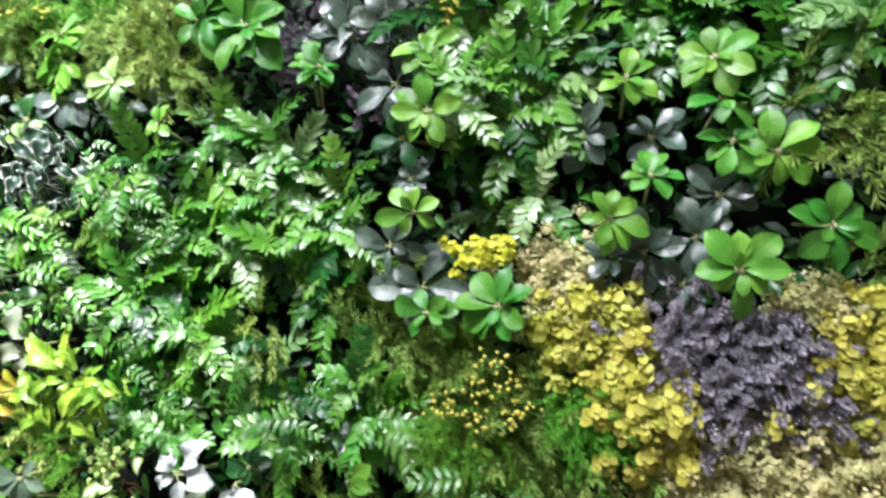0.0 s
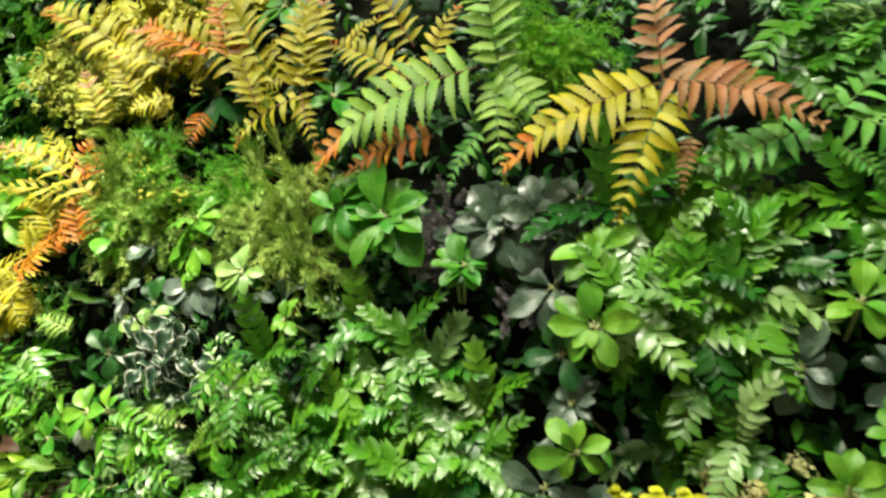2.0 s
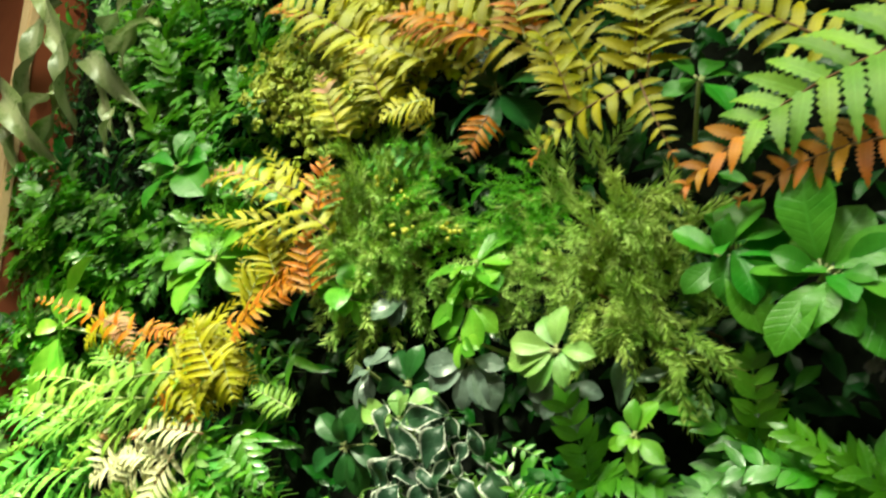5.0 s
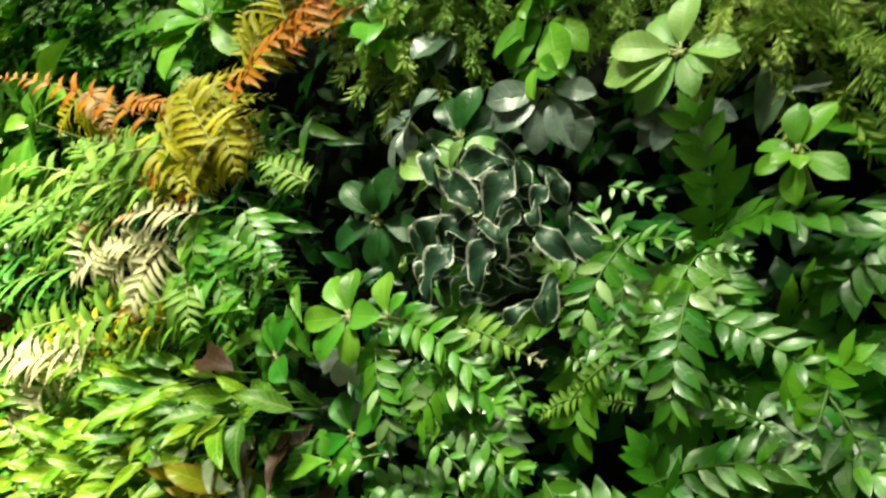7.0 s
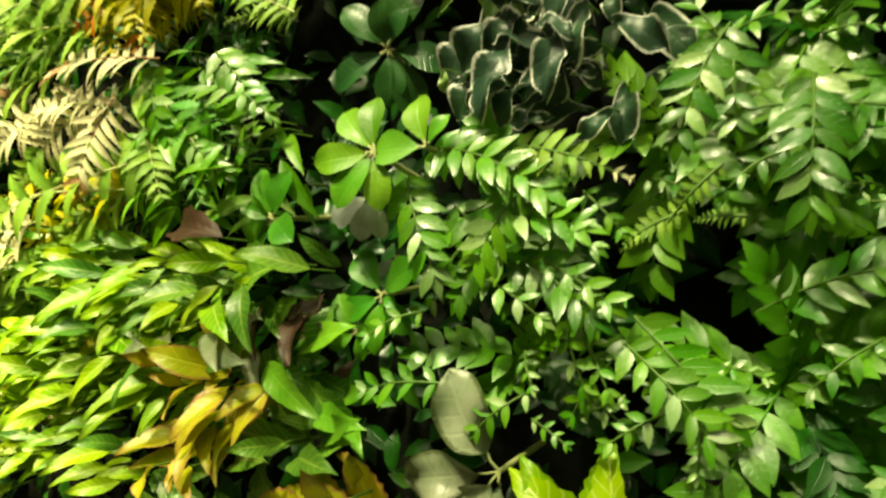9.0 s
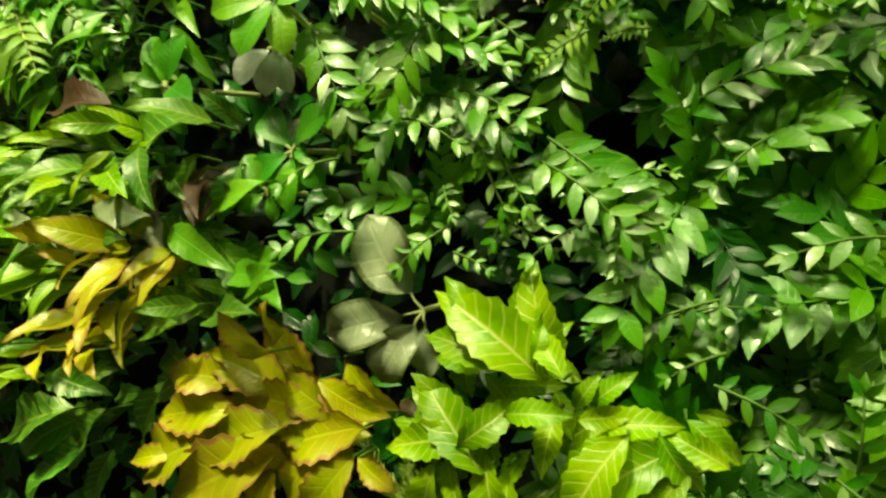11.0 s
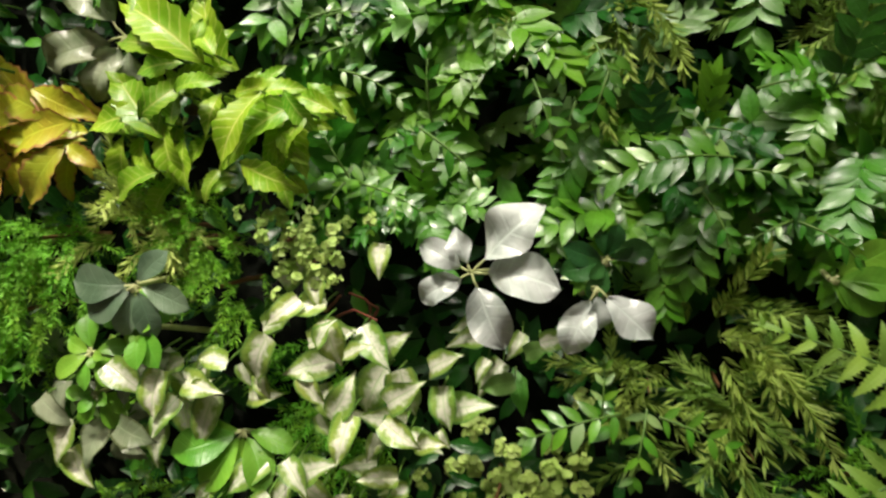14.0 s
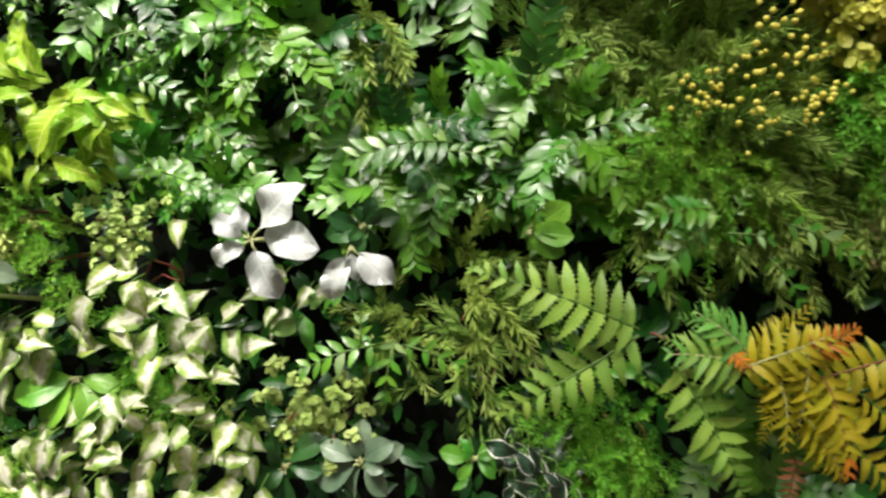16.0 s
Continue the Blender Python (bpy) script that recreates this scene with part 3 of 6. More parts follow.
def leaf_plant(name, x, z, shape, mat, leaves, label, category="plant", depth=0.0, wide=1.0, lift=0.03, under=0, longest=9.0):
    """A plant of single leaves, each from a base to a tip on the wall."""
    ob, rng = plant(name, x, z, depth, label, category)
    stalks = []
    for bx, bz, tx, tz, *out in leaves:
        a = Vector((bx - x, bz - z, rng.uniform(0, lift)))
        b = Vector((tx - x, tz - z, rng.uniform(0, lift) + (out[0] if out else 0)))
        put_leaf(ob, "leaf", shape, mat, a, b, min((b - a).length, longest), (0, 0.3, 1), rng, wide)
        stalks.append(tube([a + Vector((0, 0, -0.03)), a + Vector((0, 0, -0.012)), a], 0.0014, 0.001, 4))
        for _ in range(under):
            c = (b - a) * rng.uniform(0.7, 0.95)
            c.rotate(Euler((0, 0, rng.choice((-1, 1)) * rng.uniform(0.3, 0.8))))
            o = a + Vector((rng.uniform(-0.01, 0.01), rng.uniform(-0.01, 0.01), -0.03))
            put_leaf(ob, "leaf", shape, mat, o, o + c, min(c.length, longest), (0, 0.3, 1), rng, wide)
    V, F, T = merge(stalks)
    tagged(mesh_ob("stem", V, F, "stem", ob, T, True), kind="stuff")
    return ob


# ---- clumps of tiny leaves ----
CLUMP = {}


def clump_mesh(kind, mat, variant):
    """About 0.1 m across: needles on sprigs, or tiny round or frilled leaves on twigs."""
    key = (kind, mat, variant)
    if key in CLUMP:
        return CLUMP[key]
    rng = random.Random(kind + str(variant))
    V, F, T = [], [], []

    def blade(p, d, length, w):
        side = d.cross(Vector((rng.uniform(-1, 1), rng.uniform(-1, 1), 1))).normalized() * w
        n = len(V)
        mid = p + d * length * 0.55 + Vector((0, 0, -0.1 * length))
        V.extend([tuple(p), tuple(mid + side), tuple(p + d * length), tuple(mid - side)])
        F.append((n, n + 1, n + 2, n + 3))
        T.extend([(0, 0.5), (0.5, 1), (1, 0.5), (0.5, 0)])

    def disc(p, normal, r):
        b = basis(normal.orthogonal(), normal)
        n = len(V)
        ph = rng.uniform(0, 6)
        V.append(tuple(p - normal * r * 0.25))
        T.append((0.5, 0.5))
        for k in range(7):
            a = ph + k * 6.2832 / 7
            q = r * (1 + 0.18 * math.sin(a * 2 + ph))
            V.append(tuple(p + b @ Vector((q * math.cos(a), q * math.sin(a), rng.uniform(-0.15, 0.2) * r))))
            T.append((0.5 + 0.5 * math.cos(a), 0.5 + 0.4 * math.sin(a)))
        F.extend((n, n + 1 + k, n + 1 + (k + 1) % 7) for k in range(7))

    if kind in ("feather", "rosemary"):
        fine = kind == "feather"
        for s in range(26 if fine else 11):
            p = Vector((rng.gauss(0, 0.02), rng.gauss(0, 0.02) + (0 if fine else 0.02), rng.uniform(-0.03, 0.01)))
            d = Vector((p.x * 12 + rng.uniform(-0.6, 0.6), p.y * 12 + rng.uniform(-0.6, 0.3), rng.uniform(0.1, 1.1 if fine else 0.6))).normalized()
            for i in range(26 if fine else 24):
                p = p + d * (0.0022 if fine else 0.0033)
                d = (d + Vector((0, -0.025, -0.02)) + Vector((rng.uniform(-1, 1), rng.uniform(-1, 1), rng.uniform(-1, 1))) * 0.06).normalized()
                for _ in range(3):
                    o = Vector((rng.uniform(-1, 1), rng.uniform(-1, 1), rng.uniform(-1, 1)))
                    o = (o - d * o.dot(d)).normalized()
                    blade(p, (o + d * (0.9 if fine else 1.3)).normalized(), rng.uniform(0.005, 0.010) if fine else rng.uniform(0.011, 0.02), 0.0007 if fine else 0.0014)
    else:
        size, heads, per, wide = {"petals": (0.0068, 15, 20, 0.016), "florets": (0.0036, 20, 46, 0.015), "ruffled": (0.010, 10, 12, 0.016), "dots": (0.0036, 24, 15, 0.008), "frilly": (0.0, 19, 60, 0.008)}[kind]
        for s in range(heads):
            h = Vector((rng.gauss(0, 0.027), rng.gauss(0, 0.027), rng.uniform(-0.03, 0.018)))
            d = Vector((h.x * 14 + rng.uniform(-0.5, 0.5), h.y * 14 + rng.uniform(-0.5, 0.4), 0.9)).normalized()
            for i in range(per):
                o = Vector((rng.gauss(0, 1), rng.gauss(0, 1), rng.gauss(0, 1))).normalized()
                if kind == "frilly":
                    q = h + d * (i / per - 0.3) * 0.036
                    o = (o - d * o.dot(d)).normalized()
                    for k in range(3):
                        blade(q + o * wide * 0.25, (o + d * 0.6 + Vector((rng.uniform(-1, 1), rng.uniform(-1, 1), rng.uniform(-1, 1))) * 0.5).normalized(), wide * rng.uniform(0.5, 1.1) * (1.1 - 0.6 * i / per), 0.0017)
                else:
                    if o.dot(d) < -0.2:
                        o = -o
                    disc(h + Vector((o.x, o.y, o.z * 0.6)) * wide * rng.uniform(0.2, 1.25), (o * 0.6 + Vector((rng.uniform(-0.4, 0.4), rng.uniform(-0.1, 0.6), 0.6))).normalized(), size * rng.uniform(0.5, 1.25))
    ob = mesh_ob("foliage", V, F, mat, None, T, kind not in ("feather", "rosemary", "frilly"))
    CLUMP[key] = ob.data
    bpy.data.objects.remove(ob)
    return CLUMP[key]


CLUMP_WORDS = {
    "feather": ("feathery_plant", "fine feathery foliage clump on the planted wall"), "rosemary": ("needle_plant", "needle-leaved trailing clump on the planted wall"),
    "petals": ("small_leaved_bush", "clump of tiny round leaves on the planted wall"), "florets": ("floret_bush", "clump of tiny crowded florets on the planted wall"), "frilly": ("frilly_bush", "clump of tiny frilled leaves on the planted wall"),
    "ruffled": ("ruffled_flower", "ruffled bloom on the planted wall"), "dots": ("beaded_bush", "clump of bead-sized leaves on the planted wall"),
}
TINT = {"olive": "olive", "feather": "bright green", "moss": "light green", "yellow": "yellow", "straw": "straw-coloured", "gold": "golden yellow", "purple": "dark purple-grey", "mauve": "pale mauve", "round": "yellow-green"}


def clump(x, z, kind, mat, size=1.0, depth=0.02):
    name, words = CLUMP_WORDS[kind]
    ob, rng = plant(name, x, z, depth, f"{TINT[mat]} {words}", "plant", f"{name.replace('_', ' ')}s on the wall", turn=0)
    f = new("foliage", clump_mesh(kind, mat, rng.randrange(3)))
    f.parent = ob
    f.matrix_basis = Matrix.Rotation(rng.uniform(-0.6, 0.6), 4, "Z") @ Matrix.Diagonal((size, size, size, 1))
    V, F = tube([(0, 0, -0.08), (0.004, 0.002, -0.03), (0, 0, 0.012 * size)], 0.003, 0.0015)
    mesh_ob("stem", V, F, "stem_brown", ob, None, True)
    return ob


def berries(x, z, n=10, depth=-0.02, spread=0.014):
    ob, rng = plant("berry_sprig", x, z, depth, "sprig of small yellow berries on the planted wall", "berries", "berry sprigs on the wall")
    if "berry" not in CACHE:
        bm = bmesh.new()
        bmesh.ops.create_icosphere(bm, subdivisions=2, radius=1)
        me = bpy.data.meshes.new("berry")
        bm.to_mesh(me)
        bm.free()
        me.polygons.foreach_set("use_smooth", [True] * len(me.polygons))
        me.materials.append(MATS["berry"])
        CACHE["berry"] = me
    twigs = []
    for i in range(n):
        p = Vector((rng.gauss(0, spread * 0.6), rng.gauss(0, spread * 0.6), rng.uniform(0, 0.02)))
        b = new("berry", CACHE["berry"])
        b.parent = ob
        b.matrix_basis = Matrix.Translation(p) @ Matrix.Scale(rng.uniform(0.0024, 0.0036), 4)
        twigs.append(tube([(0, 0, -0.05), p * 0.5 + Vector((0, 0, -0.02)), p], 0.001, 0.0006, 4))
    V, F, T = merge(twigs)
    tagged(mesh_ob("stem", V, F, "stem", ob, T, True), kind="stuff")
    return ob


def inside(p, poly):
    hit = False
    for (ax, ay), (bx, by) in zip(poly, poly[1:] + poly[:1]):
        if (ay > p[1]) != (by > p[1]) and p[0] < (bx - ax) * (p[1] - ay) / (by - ay) + ax:
            hit = not hit
    return hit


def scatter(poly, step):
    """Jittered places inside a stretch of the wall."""
    SEED[0] += 1
    rng = random.Random(SEED[0])
    xs, zs = [p[0] for p in poly], [p[1] for p in poly]
    z, row = min(zs), 0
    while z <= max(zs):
        x = min(xs) + (row % 2) * step / 2
        while x <= max(xs):
            p = (x + rng.uniform(-0.35, 0.35) * step, z + rng.uniform(-0.35, 0.35) * step)
            if inside(p, poly) and not in_hollow(*p):
                yield p[0], p[1], rng
            x += step
        z += step * 0.87
        row += 1


def leaf_patch(name, shape, mats, poly, step, size, label, droop=-90, spread=60, depth=0.0, category="plant", rise=(-0.2, 0.5)):
    """One plant whose single leaves fill a stretch of the wall, each hanging about one way."""
    cx, cz = sum(p[0] for p in poly) / len(poly), sum(p[1] for p in poly) / len(poly)
    ob, rng = plant(name, cx, cz, depth, label, category)
    stalks = []
    for x, z, r in scatter(poly, step):
        a = radians(droop + r.uniform(-spread, spread))
        s = size * r.uniform(0.6, 1.3)
        at = Vector((x - cx, z - cz, r.uniform(-0.02, 0.04)))
        d = Vector((math.cos(a), math.sin(a), r.uniform(*rise)))
        put_leaf(ob, "leaf", shape, r.choice(mats), at, at + d, s, (0, 0.4, 1), r)
        stalks.append(tube([at + Vector((0, 0.005, -0.03)), at + Vector((0, 0.003, -0.012)), at], 0.0012, 0.0008, 4))
    V, F, T = merge(stalks)
    tagged(mesh_ob("stem", V, F, "stem", ob, T, True), kind="stuff")
    return ob


def twig(points, mat="stem_red"):
    """A bare stem; points: x, z on the wall and how far it stands out."""
    x, z, _ = points[0]
    ob, rng = plant("bare_twig", x, z, 0.0, "thin reddish bare stem among the leaves of the wall", "twig", "bare twigs on the wall")
    pts = [Vector((a - x, b - z, c)) for a, b, c in points]
    V, F = tube([pts[0], pts[0].lerp(pts[1], 0.5) + Vector((0.003, 0.002, 0.004)), *pts[1:]], 0.0016, 0.0008, 5)
    mesh_ob("stem", V, F, mat, ob, None, True)
    return ob


# ---- the planting ----
# umbrella plants: upper and right-hand part of the wall
schefflera(0.949, 1.842, 0.057, 10, "lime", 8, 0.01)
schefflera(0.816, 1.816, 0.055, -20, "lime", 6, 0.01)
schefflera(1.014, 1.708, 0.064, 0, "lime", 8, 0.01)
schefflera(1.066, 1.601, 0.063, 10, "green", 9, 0.01)
schefflera(0.959, 1.544, 0.063, -100, "lime", 8, 0.01)
schefflera(0.774, 1.623, 0.054, 0, "lime", 8, 0.01)
schefflera(0.843, 1.672, 0.045, 40, "green", 7, 0.01)
schefflera(0.941, 1.773, 0.053, 0, "green", 7, 0.01)
schefflera(0.960, 1.713, 0.048, 30, "green", 6, 0.01)
schefflera(0.493, 1.657, 0.056, 10, "lime", 6, 0.01)
schefflera(0.526, 1.812, 0.064, -90, "lime", 8, 0.01)
schefflera(0.524, 1.903, 0.057, 30, "lime", 7, 0.01)
schefflera(0.313, 1.891, 0.051, 0, "green", 7, 0.01)
schefflera(0.628, 1.492, 0.071, 20, "green", 8, 0.01)
schefflera(0.515, 1.500, 0.057, 60, "green", 6, 0.01)
schefflera(0.751, 1.759, 0.072, 0, "dark", 7, 0.045)
schefflera(0.861, 1.736, 0.056, 10, "dark", 7, 0.045)
schefflera(0.950, 1.653, 0.055, 20, "dark", 7, 0.045)
schefflera(0.840, 1.581, 0.067, 0, "dark", 7, 0.045)
schefflera(0.912, 1.589, 0.055, 0, "dark", 6, 0.045)
schefflera(0.783, 1.558, 0.051, 0, "dark", 6, 0.045)
schefflera(0.489, 1.532, 0.079, 0, "dark", 8, 0.045)
schefflera(0.489, 1.700, 0.050, 0, "dark", 7, 0.045)
schefflera(0.439, 1.611, 0.057, 0, "dark", 7, 0.045)
schefflera(0.476, 1.782, 0.056, 0, "deep", 6, 0.035)
schefflera(1.060, 1.771, 0.055, 0, "dark", 7, 0.045)
schefflera(1.116, 1.653, 0.045, 0, "dark", 6, 0.045)
schefflera(0.889, 1.529, 0.052, 40, "dark", 6, 0.045)
schefflera(0.373, 1.960, 0.081, 10, "dark", 8, 0.045)
schefflera(0.464, 1.868, 0.073, 0, "dark", 8, 0.045)
schefflera(0.438, 1.971, 0.065, 0, "dark", 7, 0.045)
schefflera(0.501, 1.991, 0.042, 0, "dark", 6, 0.045)
schefflera(0.316, 1.936, 0.052, 0, "dark", 6, 0.045)
schefflera(0.943, 2.061, 0.046, 0, "green", 8, 0.01)
schefflera(0.200, 1.986, 0.086, 20, "green", 7, 0.01)
schefflera(0.118, 2.005, 0.069, 70, "green", 5, 0.01)
schefflera(-0.166, 2.010, 0.073, -60, "lime", 6, 0.01)
schefflera(0.781, 1.870, 0.047, 0, "deep", 6, 0.035)
schefflera(-0.390, 1.998, 0.059, -60, "lime", 5, 0.01)

# umbrella plants: the left-hand part
schefflera(-0.160, 1.978, 0.057, -30, "lime", 8, 0.01)
schefflera(-0.163, 1.931, 0.039, -170, "lime", 5, 0.01, sweep=200)
schefflera(-0.171, 1.907, 0.057, 180, "ash", 7, 0.02, sweep=190)
schefflera(-0.060, 1.884, 0.047, 170, "ash", 8, 0.02, sweep=200)
schefflera(0.037, 1.829, 0.039, 40, "lime", 6, 0.01)
schefflera(-0.373, 1.995, 0.060, 0, "lime", 6, 0.01)
schefflera(-0.691, 2.060, 0.102, 0, "lime", 9, 0.01)
schefflera(-1.117, 1.964, 0.138, 0, "lime", 8, 0.01)
schefflera(-0.257, 1.827, 0.055, 90, "pale", 6, 0.01)
schefflera(-0.309, 1.879, 0.061, 60, "ash", 6, 0.01)
schefflera(-0.368, 1.799, 0.070, 0, "deep", 7, 0.035)
schefflera(-0.274, 1.879, 0.050, 20, "deep", 6, 0.035)
schefflera(-0.326, 1.588, 0.044, 60, "green", 5, 0.01)
schefflera(-0.441, 1.648, 0.049, 0, "green", 6, 0.01)
schefflera(-0.303, 1.987, 0.065, 200, "dark", 4, 0.045, sweep=80)
schefflera(-0.046, 1.916, 0.048, 20, "pale", 7, 0.0, rays=[(-6, 0.97), (-68, 0.93), (238, 1.22), (194, 1.48), (172, 1.25), (125, 1.06), (88, 1.06), (215, 1.11), (-35, 0.74)])
schefflera(-0.330, 1.690, 0.052, 20, "lime", 5, -0.02, rays=[(140, 1.07), (105, 1.0), (195, 1.09), (243, 1.07), (285, 0.95)])
schefflera(-0.278, 1.693, 0.048, 20, "lime", 3, -0.02, rays=[(115, 1.02), (182, 1.11), (60, 0.64)])
schefflera(-0.345, 1.662, 0.044, 20, "silver", 4, 0.0, rays=[(262, 0.94), (290, 0.89), (215, 1.11)])
schefflera(-0.333, 1.612, 0.030, 20, "silver", 4, 0.03, rays=[(230, 1.0), (280, 0.83)])
schefflera(-0.168, 2.266, 0.097, 0, "deep", 8, 0.035)
schefflera(-0.012, 2.405, 0.069, 0, "green", 8, 0.01)
schefflera(0.089, 2.198, 0.056, 90, "green", 5, 0.01)
schefflera(0.214, 1.983, 0.065, 20, "green", 7, 0.01)
schefflera(0.129, 2.010, 0.061, 70, "green", 6, 0.01)
schefflera(0.325, 1.889, 0.047, 0, "green", 8, 0.01)
schefflera(0.371, 1.976, 0.061, 15, "dark", 8, 0.045)
schefflera(0.432, 1.973, 0.043, 0, "dark", 7, 0.045)
schefflera(0.190, 2.440, 0.092, 150, "dark", 6, 0.045)
schefflera(-0.856, 2.260, 0.119, 0, "green", 7, 0.01)
schefflera(-0.640, 2.182, 0.082, 0, "green", 6, 0.01)

# umbrella plants: the lower part
schefflera(-0.188, 1.247, 0.051, 20, "blue", 7, -0.04, rays=[(180, 1.16), (215, 1.03), (250, 0.98), (290, 0.94), (45, 0.85), (-20, 0.98)])
schefflera(-0.185, 1.205, 0.037, -90, "lime", 6, -0.03)
schefflera(-0.241, 1.181, 0.033, 90, "lime", 6, -0.03)
schefflera(-0.239, 1.154, 0.034, 0, "lime", 6, -0.02)
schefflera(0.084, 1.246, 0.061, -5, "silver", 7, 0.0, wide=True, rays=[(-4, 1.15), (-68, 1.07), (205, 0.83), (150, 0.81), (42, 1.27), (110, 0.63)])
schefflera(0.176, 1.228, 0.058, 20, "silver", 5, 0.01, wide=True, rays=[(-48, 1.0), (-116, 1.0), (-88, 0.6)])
schefflera(-0.223, 1.463, 0.074, 20, "grey", 6, 0.02, wide=True, rays=[(193, 1.09), (236, 0.86), (126, 1.09), (275, 0.69)])
schefflera(0.178, 1.258, 0.041, 0, "deep", 7, 0.035)
schefflera(0.368, 1.239, 0.046, -50, "lime", 4, 0.03, sweep=110)
schefflera(-0.125, 1.103, 0.055, 180, "lime", 6, 0.0, sweep=200)
schefflera(0.091, 0.992, 0.050, 0, "deep", 6, 0.035)
schefflera(0.174, 0.993, 0.057, 0, "blue", 7, 0.03)
schefflera(0.285, 0.991, 0.034, 0, "green", 6, 0.01)
schefflera(0.378, 0.962, 0.042, 0, "dark", 7, 0.045)
schefflera(-0.359, 1.555, 0.034, 70, "green", 5, 0.01)

# ferns
fern(0.619, 2.130, [(0.619, 2.130, 0.402, 2.030, "fern_yellow", "fern_orange", 1.15), (0.632, 2.119, 0.555, 1.940, "fern_yellow", "fern_yellow", 1.02), (0.623, 2.134, 0.804, 2.034, "fern_rust", "fern_rust", 1.04), (0.623, 2.138, 0.623, 2.299, "fern_rust", "fern_rust", 0.91), (0.653, 2.047, 0.638, 1.974, "fern_rust", "fern_rust", 0.96)], -0.03)
fern(0.392, 2.198, [(0.392, 2.198, 0.385, 2.450, "fern_lime", "fern_green", 0.80), (0.375, 2.290, 0.290, 2.440, "fern_lime", "fern_green", 0.85), (0.393, 2.194, 0.490, 2.067, "fern_lime", "fern_lime", 1.00), (0.357, 2.211, 0.084, 2.075, "fern_lime", "fern_orange", 1.15), (0.388, 2.186, 0.400, 2.014, "fern_lime", "fern_lime", 0.82), (0.364, 2.102, 0.313, 2.016, "fern_green", "fern_green", 0.97), (0.287, 2.109, 0.134, 2.060, "fern_orange", "fern_orange", 1.10)], -0.02)
fern(0.028, 2.234, [(0.028, 2.234, 0.049, 2.436, "fern_yellow", "fern_rust", 1.11), (0.042, 2.231, 0.083, 2.419, "fern_yellow", "fern_rust", 1.15), (-0.024, 2.254, -0.146, 2.483, "fern_yellow", "fern_yellow", 0.82), (0.029, 2.225, -0.101, 2.146, "fern_yellow", "fern_orange", 1.15), (0.033, 2.229, 0.076, 2.115, "fern_yellow", "fern_orange", 0.92)], -0.01)
fern(0.232, 2.226, [(0.232, 2.226, 0.056, 2.324, "fern_yellow", "fern_orange", 0.92), (0.235, 2.289, 0.140, 2.461, "fern_yellow", "fern_orange", 0.75), (0.264, 2.245, 0.321, 2.352, "fern_yellow", "fern_orange", 1.11), (-0.073, 2.283, -0.022, 2.377, "fern_yellow", "fern_orange", 1.15), (-0.074, 2.293, -0.389, 2.454, "fern_yellow", "fern_orange", 0.70), (-0.315, 2.338, -0.697, 2.560, "fern_yellow", "fern_orange", 0.58), (-0.344, 2.300, -0.515, 2.547, "fern_yellow", "fern_yellow", 0.83), (-0.285, 2.310, -0.414, 2.259, "fern_yellow", "fern_yellow", 1.15)], 0.01)
fern(-0.173, 2.337, [(-0.173, 2.337, -0.361, 2.401, "fern_orange", "fern_rust", 0.76), (-0.298, 2.347, -0.462, 2.311, "fern_yellow", "fern_orange", 1.15), (-0.097, 2.358, -0.199, 2.467, "fern_orange", "fern_orange", 0.67), (0.009, 2.274, -0.067, 2.232, "fern_yellow", "fern_rust", 1.15), (-0.212, 2.266, -0.173, 2.337, "fern_yellow", "fern_orange", 1.15), (-0.416, 2.387, -0.573, 2.450, "fern_yellow", "fern_orange", 0.63), (0.123, 2.306, 0.187, 2.347, "fern_yellow", "fern_orange", 1.15)], -0.01)
fern(-0.470, 2.157, [(-0.470, 2.157, -0.746, 2.207, "fern_yellow", "fern_rust", 0.63), (-0.447, 2.083, -0.635, 2.082, "fern_yellow", "fern_yellow", 0.76), (-0.468, 2.051, -0.546, 1.996, "fern_orange", "fern_orange", 1.15), (-0.472, 2.131, -0.390, 2.152, "fern_orange", "fern_orange", 1.04)], -0.02)
spray_plant(-0.618, 1.793, "spray2", [(-0.618, 1.793, -0.564, 1.695), (-0.556, 1.816, -0.472, 1.826), (-0.535, 1.802, -0.464, 1.733), (-0.568, 1.735, -0.632, 1.693), (-0.511, 1.765, -0.439, 1.724), (-0.539, 1.865, -0.467, 1.888)], -0.03)
fern(-1.527, 1.777, [(-1.527, 1.777, -1.160, 1.639, "fern_green", "fern_green", 0.79), (-1.388, 1.622, -1.050, 1.573, "fern_lime", "fern_lime", 0.53), (-1.493, 1.513, -1.134, 1.583, "fern_cream", "fern_cream", 0.57)], 0.03)
fern(0.464, 1.133, [(0.464, 1.133, 0.295, 1.202, "fern_lime", "fern_lime", 0.97), (0.464, 1.126, 0.315, 1.048, "fern_lime", "fern_lime", 1.00), (0.499, 1.095, 0.562, 0.946, "fern_lime", "fern_lime", 0.98), (0.505, 1.089, 0.576, 1.120, "fern_green", "fern_green", 1.02), (0.513, 1.094, 0.535, 1.146, "fern_green", "fern_green", 0.99), (0.555, 1.086, 0.491, 1.036, "fern_lime", "fern_lime", 1.01)], -0.02)
